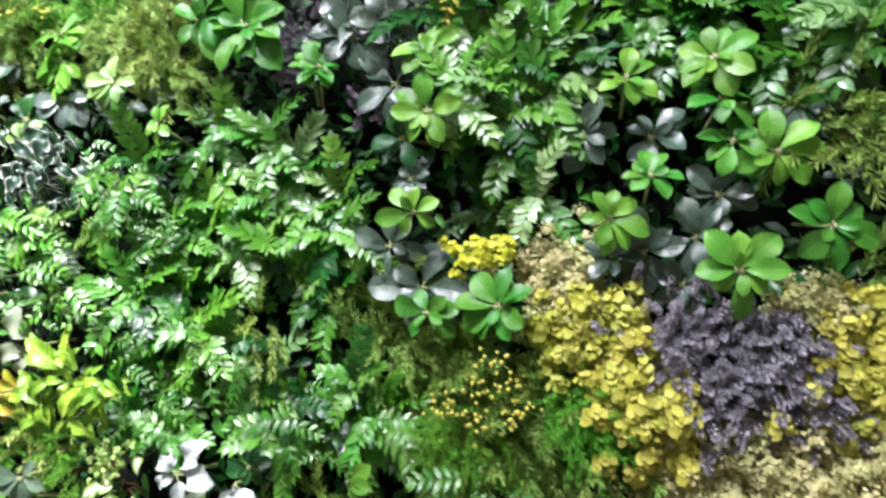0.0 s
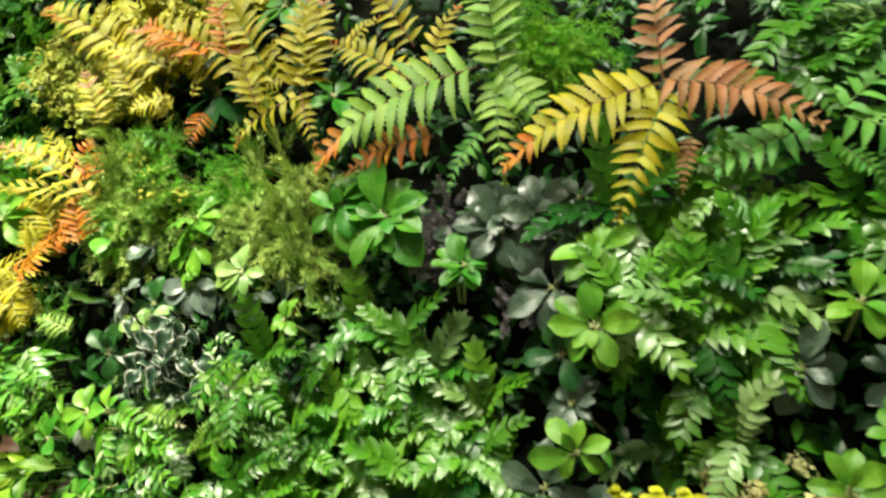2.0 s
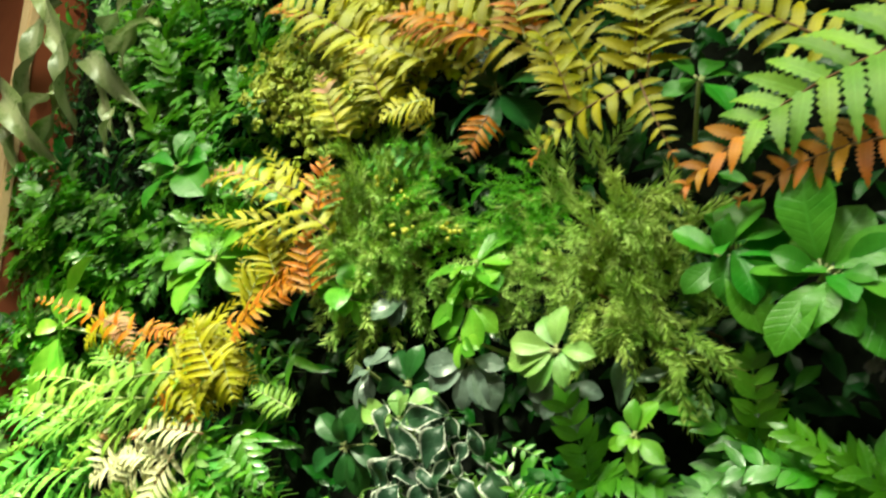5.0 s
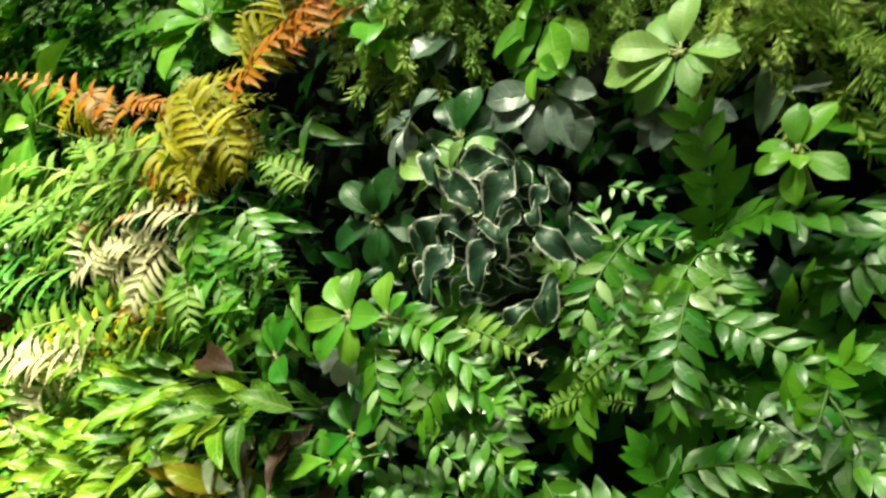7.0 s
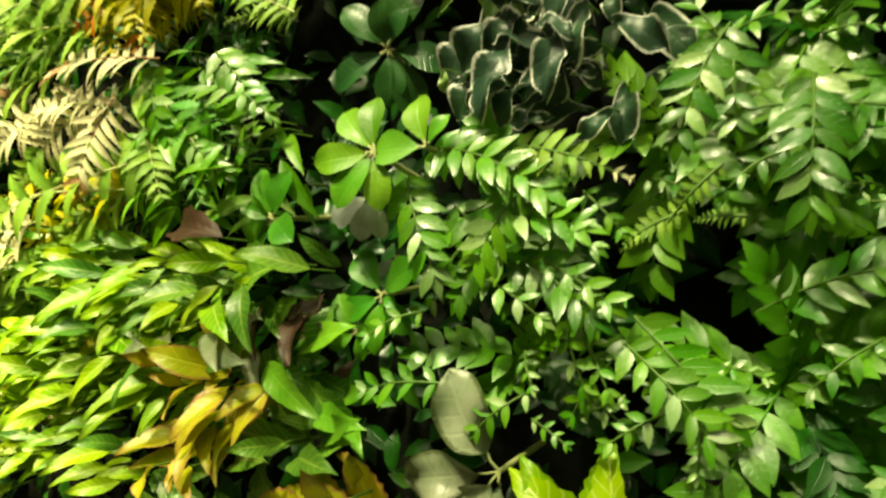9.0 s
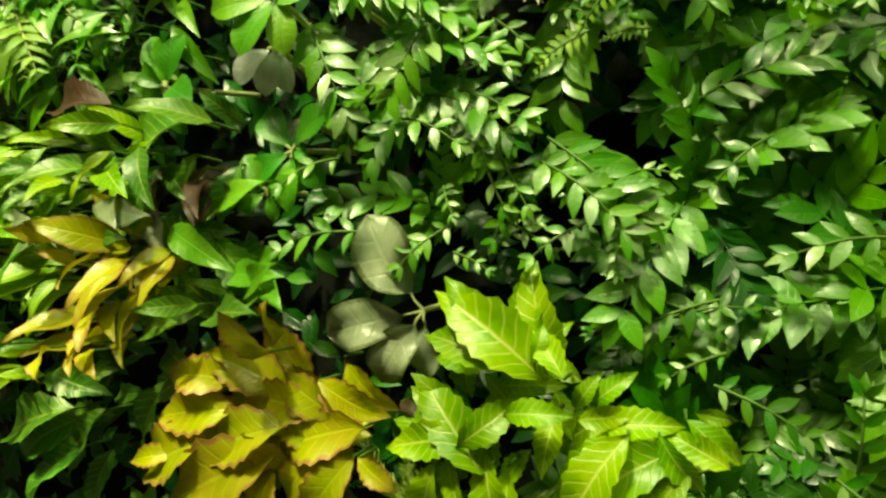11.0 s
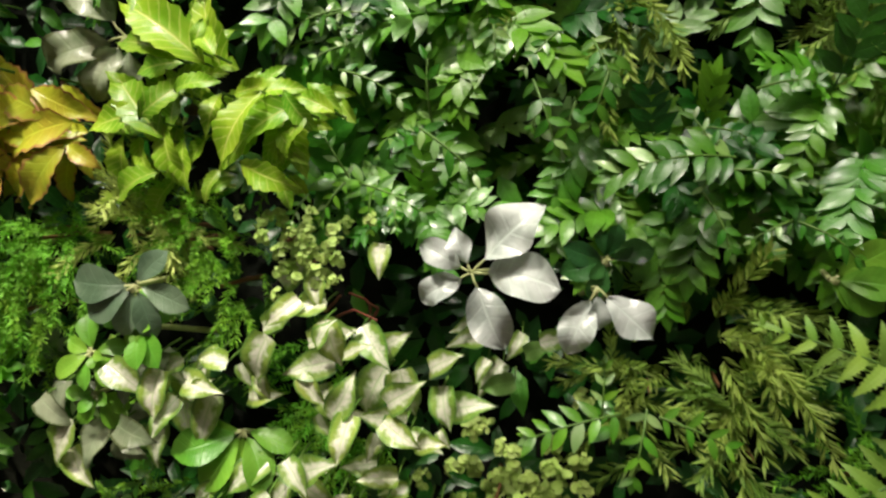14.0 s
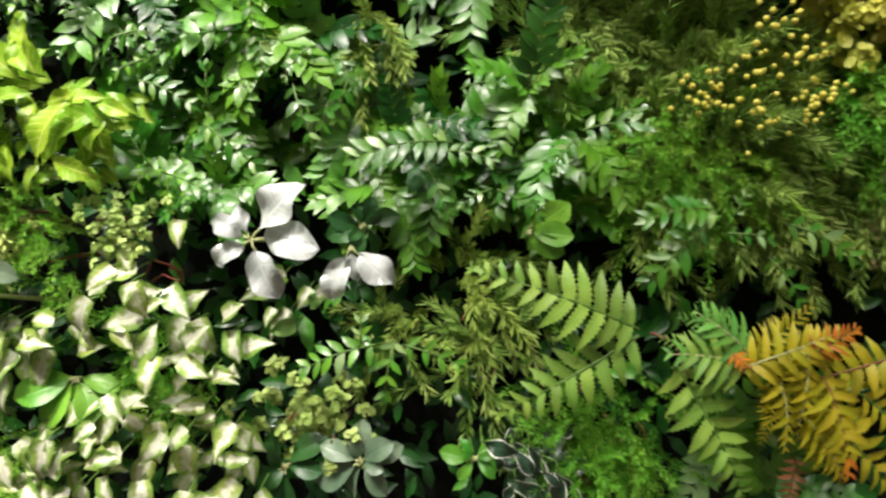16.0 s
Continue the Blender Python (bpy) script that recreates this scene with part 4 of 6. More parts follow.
fern(0.568, 1.080, [(0.568, 1.080, 0.692, 1.112, "fern_yellow", "fern_orange", 1.04), (0.622, 1.059, 0.723, 0.933, "fern_yellow", "fern_yellow", 0.97), (0.717, 1.084, 0.596, 1.054, "fern_yellow", "fern_orange", 1.04), (0.666, 1.069, 0.738, 0.993, "fern_yellow", "fern_yellow", 0.99), (0.636, 1.046, 0.646, 0.967, "fern_yellow", "fern_yellow", 0.96), (0.623, 0.986, 0.610, 0.925, "fern_rust", "fern_rust", 0.97), (0.586, 1.085, 0.563, 1.080, "fern_orange", "fern_orange", 1.07)], 0.0)
fern(0.830, 2.061, [(0.830, 2.061, 0.957, 1.955, "fern_green", "fern_green", 1.05), (0.791, 2.049, 0.649, 1.986, "fern_green", "fern_green", 1.13), (0.849, 2.090, 0.870, 2.212, "fern_green", "fern_green", 0.87), (0.827, 2.069, 0.950, 2.144, "fern_green", "fern_green", 1.15), (0.868, 2.111, 0.827, 2.196, "fern_green", "fern_green", 0.85), (0.823, 2.021, 0.868, 1.960, "fern_green", "fern_green", 0.96)], 0.0)
fern(-0.248, 2.196, [(-0.248, 2.196, -0.420, 2.194, "fern_green", "fern_green", 0.87), (-0.315, 2.184, -0.244, 2.116, "fern_green", "fern_green", 0.80), (-0.285, 2.240, -0.376, 2.311, "fern_yellow", "fern_yellow", 0.68)], 0.02)
fern(-0.104, 1.652, [(-0.104, 1.652, -0.144, 1.624, "fern_lime", "fern_lime", 1.11), (-0.064, 1.649, -0.097, 1.646, "fern_lime", "fern_lime", 1.07)], -0.01)
fern(-0.217, 1.696, [(-0.217, 1.696, -0.134, 1.669, "fern_lime", "fern_cream", 0.94), (-0.079, 1.679, -0.111, 1.641, "fern_lime", "fern_lime", 0.98)], -0.03)

lace_fern("orange and yellow fern with fine toothed fronds on the planted wall", [((-0.715, -0.050, 1.921), (-1.063, -0.110, 1.996), "fern_orange", "fern_orange", 0.032), ((-0.869, -0.070, 1.976), (-0.790, -0.060, 1.893), "fern_rust", "fern_orange", 0.027), ((-0.884, -0.070, 1.973), (-0.946, -0.060, 1.920), "fern_yellow", "fern_yellow", 0.039), ((-0.719, -0.050, 1.916), (-0.541, -0.020, 1.969), "fern_yellow", "fern_orange", 0.036), ((-0.710, -0.050, 1.929), (-0.656, -0.030, 1.961), "fern_orange", "fern_orange", 0.023), ((-0.658, -0.050, 1.919), (-0.571, -0.030, 1.893), "fern_orange", "fern_yellow", 0.023), ((-0.582, -0.050, 1.912), (-0.547, -0.040, 1.846), "fern_yellow", "fern_yellow", 0.033), ((-0.559, -0.030, 1.887), (-0.702, -0.060, 1.831), "fern_yellow", "fern_orange", 0.047), ((-0.723, -0.050, 1.906), (-0.604, -0.050, 1.811), "fern_yellow", "fern_yellow", 0.040), ((-0.624, -0.050, 1.883), (-0.619, -0.050, 1.804), "fern_yellow", "fern_orange", 0.034), ((-0.725, -0.040, 1.946), (-0.558, -0.030, 1.927), "fern_yellow", "fern_yellow", 0.031), ((-0.851, -0.060, 1.897), (-0.821, -0.070, 1.937), "fern_yellow", "fern_rust", 0.022), ((-0.788, -0.060, 1.949), (-0.669, -0.040, 1.928), "fern_orange", "fern_rust", 0.023)], 0.0105)
lace_fern("yellow fern with orange frond tips on the planted wall", [((-0.571, -0.030, 1.980), (-0.513, -0.030, 2.083), "fern_yellow", "fern_yellow", 0.046), ((-0.509, -0.030, 1.996), (-0.439, -0.030, 2.046), "fern_orange", "fern_orange", 0.032), ((-0.578, -0.020, 2.004), (-0.603, -0.030, 2.065), "fern_yellow", "fern_yellow", 0.031), ((-0.499, -0.030, 2.015), (-0.422, -0.030, 1.995), "fern_orange", "fern_rust", 0.021)], 0.0110)
lace_fern("pale lime lace fern with fine fronds on the planted wall", [((-0.594, -0.040, 1.888), (-0.911, -0.060, 1.825), "fern_lime", "fern_lime", 0.060), ((-0.664, -0.050, 1.838), (-0.981, -0.060, 1.786), "fern_lime", "fern_lime", 0.050), ((-0.782, -0.050, 1.839), (-1.127, -0.060, 1.851), "fern_lime", "fern_green", 0.045), ((-0.727, -0.050, 1.880), (-0.918, -0.060, 1.885), "fern_lime", "fern_lime", 0.039), ((-0.459, -0.010, 1.839), (-0.536, -0.020, 1.863), "fern_lime", "fern_lime", 0.027), ((-0.874, -0.030, 1.785), (-1.249, -0.030, 1.761), "fern_green", "fern_green", 0.065), ((-0.882, -0.030, 1.723), (-1.160, -0.030, 1.633), "fern_green", "fern_green", 0.064), ((-0.933, -0.030, 1.811), (-1.198, -0.040, 1.804), "fern_lime", "fern_green", 0.053)], 0.0105)
lace_fern("cream and pink-tipped dry fern on the planted wall", [((-0.588, -0.050, 1.794), (-0.750, -0.060, 1.777), "fern_cream", "fern_rust", 0.034), ((-0.800, -0.050, 1.722), (-0.828, -0.060, 1.794), "fern_cream", "fern_rust", 0.035), ((-0.647, -0.050, 1.762), (-0.676, -0.060, 1.648), "fern_cream", "fern_rust", 0.038), ((-0.722, -0.050, 1.762), (-0.842, -0.050, 1.701), "fern_cream", "fern_cream", 0.041), ((-0.695, -0.040, 1.768), (-0.788, -0.050, 1.677), "fern_cream", "fern_lime", 0.042), ((-0.638, -0.050, 1.752), (-0.790, -0.050, 1.742), "fern_cream", "fern_cream", 0.032), ((-0.739, -0.060, 1.632), (-0.929, -0.070, 1.547), "fern_cream", "fern_cream", 0.047), ((-0.753, -0.060, 1.595), (-1.031, -0.060, 1.571), "fern_cream", "fern_rust", 0.042), ((-0.808, -0.060, 1.589), (-0.886, -0.070, 1.492), "fern_cream", "fern_cream", 0.045)], 0.0110)
lace_fern("yellow-green fern with crowded fronds on the planted wall", [((-0.598, -0.040, 1.700), (-0.860, -0.060, 1.604), "fern_lime", "fern_yellow", 0.046), ((-0.628, -0.040, 1.668), (-0.847, -0.060, 1.628), "fern_yellow", "fern_yellow", 0.037), ((-0.824, -0.050, 1.655), (-1.000, -0.060, 1.587), "fern_lime", "fern_yellow", 0.049), ((-0.639, -0.020, 1.787), (-0.514, -0.020, 1.678), "fern_green", "fern_green", 0.044), ((-0.611, -0.040, 1.727), (-0.565, -0.050, 1.655), "fern_lime", "fern_lime", 0.033), ((-0.670, -0.040, 1.612), (-0.787, -0.060, 1.555), "fern_lime", "fern_lime", 0.042)], 0.0105)
lace_fern("orange and rust-brown fern fronds among yellow ones on the planted wall", [((-0.162, -0.050, 2.324), (-0.362, -0.050, 2.412), "fern_orange", "fern_rust", 0.043), ((-0.104, -0.050, 2.309), (-0.158, -0.050, 2.453), "fern_orange", "fern_yellow", 0.037), ((-0.039, -0.050, 2.207), (-0.100, -0.050, 2.328), "fern_yellow", "fern_rust", 0.034), ((-0.481, -0.050, 2.441), (-0.615, -0.060, 2.504), "fern_orange", "fern_orange", 0.024), ((-0.331, -0.050, 2.275), (-0.391, -0.050, 2.376), "fern_yellow", "fern_orange", 0.037), ((-0.408, -0.050, 2.238), (-0.469, -0.050, 2.349), "fern_yellow", "fern_rust", 0.038), ((-0.149, -0.050, 2.210), (-0.174, -0.050, 2.155), "fern_orange", "fern_rust", 0.026), ((-0.270, -0.040, 2.329), (-0.438, -0.050, 2.388), "fern_yellow", "fern_yellow", 0.045), ((-0.260, -0.040, 2.265), (-0.325, -0.050, 2.243), "fern_yellow", "fern_yellow", 0.035)], 0.0120)
lace_fern("orange and gold fern with drooping fronds on the planted wall", [((-0.411, -0.050, 1.992), (-0.439, -0.050, 2.084), "fern_orange", "fern_orange", 0.040), ((-0.397, -0.050, 2.085), (-0.670, -0.060, 2.211), "fern_yellow", "fern_rust", 0.045), ((-0.566, -0.050, 1.932), (-0.425, -0.050, 2.020), "fern_orange", "fern_orange", 0.035), ((-0.425, -0.050, 2.117), (-0.429, -0.050, 2.199), "fern_orange", "fern_orange", 0.037), ((-0.505, -0.040, 2.028), (-0.539, -0.050, 2.089), "fern_yellow", "fern_yellow", 0.038), ((-0.574, -0.060, 1.875), (-0.652, -0.060, 1.962), "fern_yellow", "fern_yellow", 0.049)], 0.0110)
lace_fern("lime and yellow fern with an orange heart on the planted wall", [((0.564, -0.040, 1.096), (0.488, -0.040, 1.108), "fern_lime", "fern_green", 0.036), ((0.572, -0.030, 1.101), (0.517, -0.030, 1.148), "fern_green", "fern_green", 0.032), ((0.566, -0.040, 1.092), (0.655, -0.040, 1.122), "fern_yellow", "fern_yellow", 0.029), ((0.623, -0.040, 1.101), (0.611, -0.040, 1.030), "fern_yellow", "fern_yellow", 0.026), ((0.597, -0.040, 1.075), (0.592, -0.050, 1.010), "fern_yellow", "fern_yellow", 0.028), ((0.638, -0.040, 1.079), (0.651, -0.050, 0.981), "fern_yellow", "fern_orange", 0.035), ((0.629, -0.040, 1.101), (0.664, -0.050, 1.128), "fern_orange", "fern_orange", 0.019), ((0.548, -0.050, 1.107), (0.557, -0.060, 1.097), "fern_orange", "fern_orange", 0.018), ((0.627, -0.030, 1.032), (0.652, -0.040, 0.974), "fern_yellow", "fern_yellow", 0.029)], 0.0120)

# large pinnate plants
spray_plant(-0.449, 1.778, "spray2", [(-0.449, 1.778, -0.538, 1.821), (-0.458, 1.738, -0.562, 1.767), (-0.493, 1.687, -0.443, 1.721), (-0.563, 1.717, -0.491, 1.671)], -0.03)
spray_plant(-0.312, 1.678, "spray2", [(-0.312, 1.678, -0.266, 1.580), (-0.267, 1.654, -0.202, 1.588), (-0.238, 1.599, -0.176, 1.565), (-0.202, 1.647, -0.142, 1.616), (-0.286, 1.573, -0.335, 1.540), (-0.135, 1.563, -0.066, 1.494), (-0.151, 1.544, -0.176, 1.598)], -0.03)
spray_plant(-0.024, 1.325, "spray2", [(-0.024, 1.325, -0.048, 1.286), (-0.002, 1.316, -0.005, 1.277), (0.019, 1.311, 0.023, 1.277), (-0.084, 1.326, -0.104, 1.295), (-0.056, 1.316, -0.071, 1.286)], -0.03)
spray_plant(-0.202, 1.522, "spray2", [(-0.202, 1.522, -0.245, 1.482), (-0.165, 1.509, -0.130, 1.524), (-0.085, 1.515, -0.086, 1.479), (-0.105, 1.522, -0.150, 1.489), (-0.021, 1.439, -0.063, 1.415), (-0.273, 1.519, -0.354, 1.496)], -0.02)
spray_plant(0.080, 1.510, "spray", [(0.080, 1.510, 0.000, 1.493), (0.091, 1.498, 0.098, 1.439), (-0.023, 1.472, -0.091, 1.439), (-0.061, 1.471, -0.017, 1.445)], -0.01)
spray_plant(-0.028, 1.419, "spray", [(-0.028, 1.419, 0.034, 1.381), (0.049, 1.372, 0.051, 1.436), (0.038, 1.368, 0.096, 1.312), (-0.023, 1.329, -0.050, 1.374), (-0.014, 1.324, 0.054, 1.287)], -0.02)
spray_plant(0.132, 1.402, "spray", [(0.132, 1.402, 0.151, 1.334), (0.197, 1.420, 0.172, 1.349), (0.153, 1.439, 0.120, 1.402)], -0.02)
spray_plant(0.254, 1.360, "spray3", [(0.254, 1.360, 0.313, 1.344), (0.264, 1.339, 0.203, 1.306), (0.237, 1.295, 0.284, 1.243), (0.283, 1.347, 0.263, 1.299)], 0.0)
spray_plant(-0.292, 1.698, "spray2", [(-0.292, 1.698, -0.180, 1.658), (-0.253, 1.628, -0.284, 1.567), (-0.253, 1.639, -0.144, 1.633)], -0.03)
spray_plant(-0.224, 1.619, "spray", [(-0.224, 1.619, -0.135, 1.562), (-0.180, 1.601, -0.230, 1.573), (-0.178, 1.637, -0.211, 1.611)], -0.02)
spray_plant(-0.132, 1.581, "spray2", [(-0.132, 1.581, -0.054, 1.504), (-0.092, 1.562, -0.122, 1.529), (-0.078, 1.553, -0.043, 1.547), (-0.162, 1.563, -0.137, 1.520)], -0.02)
spray_plant(-0.179, 1.577, "spray2", [(-0.179, 1.577, -0.152, 1.518), (-0.207, 1.550, -0.190, 1.519), (-0.146, 1.549, -0.174, 1.499), (-0.160, 1.524, -0.124, 1.496), (-0.199, 1.503, -0.167, 1.485)], -0.02)
spray_plant(-0.080, 1.776, "spray", [(-0.080, 1.776, -0.111, 1.676), (-0.077, 1.768, -0.070, 1.686), (-0.093, 1.755, -0.125, 1.739), (-0.031, 1.738, -0.032, 1.629)], -0.02)
spray_plant(-0.000, 1.646, "spray", [(-0.000, 1.646, -0.068, 1.588), (-0.032, 1.585, -0.010, 1.552), (0.008, 1.670, -0.016, 1.667), (0.010, 1.578, -0.036, 1.532)], 0.0)
spray_plant(-0.023, 1.718, "spray", [(-0.023, 1.718, 0.063, 1.677), (-0.022, 1.702, -0.027, 1.634), (-0.045, 1.691, -0.085, 1.653), (-0.027, 1.717, -0.094, 1.704)], -0.02)
spray_plant(0.086, 1.725, "spray", [(0.086, 1.725, 0.059, 1.708), (0.023, 1.651, -0.009, 1.656), (0.019, 1.653, 0.040, 1.638), (0.057, 1.676, 0.082, 1.630), (0.060, 1.680, 0.050, 1.630)], -0.03)
spray_plant(0.066, 1.780, "spray2", [(0.066, 1.780, 0.027, 1.803), (0.076, 1.776, 0.093, 1.806), (-0.080, 1.753, -0.122, 1.808), (-0.099, 1.817, -0.052, 1.798), (-0.081, 1.766, -0.022, 1.767), (-0.026, 1.763, 0.013, 1.760)], -0.02)
spray_plant(-0.293, 1.697, "spray2", [(-0.293, 1.697, -0.166, 1.646), (-0.193, 1.685, -0.250, 1.591), (-0.201, 1.618, -0.129, 1.578), (-0.168, 1.664, -0.134, 1.629), (-0.135, 1.594, -0.167, 1.562)], -0.03)
spray_plant(-0.059, 1.589, "spray", [(-0.059, 1.589, 0.062, 1.627), (0.001, 1.598, 0.090, 1.614), (-0.133, 1.679, -0.091, 1.657), (-0.093, 1.625, -0.133, 1.583)], 0.01)
spray_plant(0.196, 1.130, "spray2", [(0.196, 1.130, 0.107, 1.103), (0.217, 1.134, 0.200, 1.066), (0.226, 1.128, 0.290, 1.096), (0.181, 1.127, 0.185, 1.179)], -0.02)
spray_plant(0.550, 1.247, "spray", [(0.550, 1.247, 0.460, 1.236), (0.539, 1.231, 0.468, 1.164), (0.561, 1.222, 0.611, 1.208), (0.620, 1.228, 0.688, 1.180), (0.602, 1.195, 0.633, 1.139), (0.570, 1.240, 0.588, 1.273)], -0.01)
spray_plant(0.420, 1.335, "spray", [(0.420, 1.335, 0.497, 1.329), (0.414, 1.330, 0.384, 1.292), (0.332, 1.282, 0.379, 1.243), (0.327, 1.283, 0.288, 1.264), (0.299, 1.472, 0.300, 1.388), (0.302, 1.385, 0.353, 1.382)], -0.02)
spray_plant(0.289, 1.334, "spray", [(0.289, 1.334, 0.170, 1.314), (0.277, 1.329, 0.252, 1.377), (0.271, 1.324, 0.340, 1.308), (0.264, 1.307, 0.284, 1.248)], -0.01)
spray_plant(0.180, 1.434, "spray", [(0.180, 1.434, 0.199, 1.381), (0.153, 1.391, 0.126, 1.358), (0.171, 1.395, 0.154, 1.333), (0.100, 1.458, 0.101, 1.406), (-0.069, 1.454, -0.113, 1.446), (-0.056, 1.459, 0.005, 1.466), (-0.052, 1.447, -0.090, 1.433)], -0.01)
spray_plant(-0.254, 1.137, "spray2", [(-0.254, 1.137, -0.218, 1.064), (-0.267, 1.120, -0.299, 1.087), (-0.217, 1.075, -0.250, 1.035)], 0.0)

# crotons and single large leaves
leaf_plant("croton", -0.313, 1.375, "croton", "croton_gold", [(-0.354, 1.409, -0.427, 1.416), (-0.354, 1.388, -0.439, 1.379), (-0.287, 1.391, -0.366, 1.402), (-0.373, 1.365, -0.466, 1.328), (-0.287, 1.359, -0.335, 1.317), (-0.318, 1.399, -0.390, 1.440), (-0.269, 1.388, -0.330, 1.423), (-0.310, 1.380, -0.403, 1.349), (-0.319, 1.359, -0.433, 1.309), (-0.251, 1.383, -0.337, 1.364), (-0.258, 1.363, -0.305, 1.309), (-0.253, 1.363, -0.222, 1.339), (-0.338, 1.349, -0.411, 1.292), (-0.329, 1.346, -0.336, 1.299), (-0.287, 1.412, -0.235, 1.379), (-0.409, 1.350, -0.450, 1.346), (-0.287, 1.367, -0.332, 1.388), (-0.344, 1.372, -0.309, 1.340)], "golden and red-edged croton leaves on the planted wall", "plant", -0.035, 1.2, 0.03, 1)
leaf_plant("croton", -0.164, 1.400, "croton", "croton_lime", [(-0.145, 1.428, -0.192, 1.494), (-0.150, 1.427, -0.215, 1.456), (-0.133, 1.433, -0.125, 1.461), (-0.164, 1.413, -0.111, 1.417), (-0.148, 1.399, -0.168, 1.426), (-0.181, 1.392, -0.214, 1.426), (-0.181, 1.381, -0.234, 1.373), (-0.177, 1.387, -0.165, 1.350), (-0.195, 1.367, -0.214, 1.316), (-0.164, 1.376, -0.157, 1.315)], "lime green croton leaves with toothed edges on the planted wall", "plant", -0.04, 1.05, 0.03, 1)
leaf_plant("croton", -0.091, 1.389, "croton", "croton_lime", [(-0.073, 1.394, -0.134, 1.331), (-0.045, 1.403, -0.016, 1.375), (-0.060, 1.388, -0.077, 1.336), (-0.060, 1.395, -0.035, 1.357), (-0.121, 1.401, -0.132, 1.360), (-0.108, 1.398, -0.067, 1.404), (-0.191, 1.367, -0.177, 1.328), (-0.067, 1.366, -0.045, 1.332)], "lime green croton leaves with toothed edges on the planted wall", "plant", -0.04, 1.05, 0.03, 1)
leaf_plant("croton", -0.456, 1.413, "croton", "croton_green", [(-0.524, 1.374, -0.629, 1.341), (-0.524, 1.365, -0.620, 1.324), (-0.482, 1.377, -0.534, 1.329), (-0.523, 1.341, -0.595, 1.284), (-0.423, 1.405, -0.456, 1.341), (-0.387, 1.460, -0.485, 1.461), (-0.360, 1.407, -0.408, 1.394), (-0.412, 1.378, -0.423, 1.330), (-0.572, 1.399, -0.498, 1.379), (-0.383, 1.514, -0.330, 1.450), (-0.421, 1.519, -0.369, 1.491)], "green ribbed croton leaves on the planted wall", "plant", -0.02, 1.0, 0.03, 1)
leaf_plant("croton", -0.228, 1.405, "croton", "brown", [(-0.163, 1.394, -0.139, 1.383), (-0.240, 1.394, -0.219, 1.386), (-0.282, 1.426, -0.268, 1.401)], "dry brown croton leaves on the planted wall", "plant", -0.01, 1.0, 0.03, 0)
leaf_plant("croton", -0.629, 1.575, "croton", "brown", [(-0.479, 1.622, -0.585, 1.636), (-0.780, 1.527, -0.729, 1.495)], "dry brown leaf on the planted wall", "plant", -0.03, 0.85, 0.03, 0)
leaf_plant("croton", -0.440, 1.565, "croton", "croton_green", [(-0.479, 1.591, -0.399, 1.608), (-0.394, 1.603, -0.485, 1.575), (-0.483, 1.566, -0.488, 1.540), (-0.467, 1.538, -0.501, 1.503), (-0.426, 1.569, -0.464, 1.510), (-0.391, 1.576, -0.429, 1.529), (-0.524, 1.564, -0.589, 1.530), (-0.368, 1.572, -0.389, 1.517), (-0.431, 1.502, -0.393, 1.550)], "green ribbed croton leaves on the planted wall", "plant", -0.03, 1.1, 0.03, 0)
leaf_plant("croton", -0.589, 1.496, "ribbed", "croton_lime", [(-0.459, 1.581, -0.487, 1.540, 0.045), (-0.517, 1.562, -0.512, 1.542, 0.045), (-0.570, 1.582, -0.600, 1.547, 0.045), (-0.780, 1.506, -0.592, 1.494, 0.045), (-0.642, 1.470, -0.687, 1.458, 0.045), (-0.544, 1.492, -0.582, 1.461, 0.045), (-0.545, 1.484, -0.564, 1.444, 0.045), (-0.507, 1.482, -0.516, 1.451, 0.045), (-0.602, 1.418, -0.626, 1.409, 0.045), (-0.604, 1.402, -0.639, 1.389, 0.045), (-0.640, 1.428, -0.680, 1.418, 0.045), (-0.572, 1.397, -0.596, 1.387, 0.045), (-0.685, 1.444, -0.706, 1.424, 0.045), (-0.613, 1.527, -0.484, 1.519, 0.045), (-0.591, 1.539, -0.587, 1.509, 0.045), (-0.452, 1.601, -0.494, 1.596, 0.045), (-0.474, 1.566, -0.407, 1.549, 0.045), (-0.625, 1.494, -0.655, 1.483, 0.045), (-0.682, 1.478, -0.696, 1.474, 0.045), (-0.566, 1.464, -0.577, 1.491, 0.045), (-0.688, 1.405, -0.690, 1.386, 0.045), (-0.579, 1.509, -0.468, 1.538, 0.045), (-0.619, 1.570, -0.663, 1.534, 0.045)], "lime green ribbed croton leaves on the planted wall", "plant", -0.045, 1.25, 0.03, 1, 0.085)
leaf_plant("croton", -0.526, 1.510, "ribbed", "croton_green", [(-0.374, 1.599, -0.424, 1.606, 0.045), (-0.620, 1.532, -0.644, 1.524, 0.045), (-0.608, 1.560, -0.674, 1.554, 0.045), (-0.435, 1.583, -0.403, 1.529, 0.045), (-0.381, 1.464, -0.407, 1.462, 0.045), (-0.374, 1.453, -0.308, 1.461, 0.045), (-0.676, 1.506, -0.691, 1.495, 0.045), (-0.513, 1.574, -0.560, 1.555, 0.045), (-0.521, 1.519, -0.416, 1.508, 0.045), (-0.682, 1.544, -0.686, 1.570, 0.045), (-0.451, 1.431, -0.358, 1.466, 0.045), (-0.624, 1.441, -0.639, 1.437, 0.045), (-0.575, 1.427, -0.592, 1.440, 0.045)], "dark green ribbed croton leaves on the planted wall", "plant", -0.040, 1.30, 0.03, 1, 0.085)
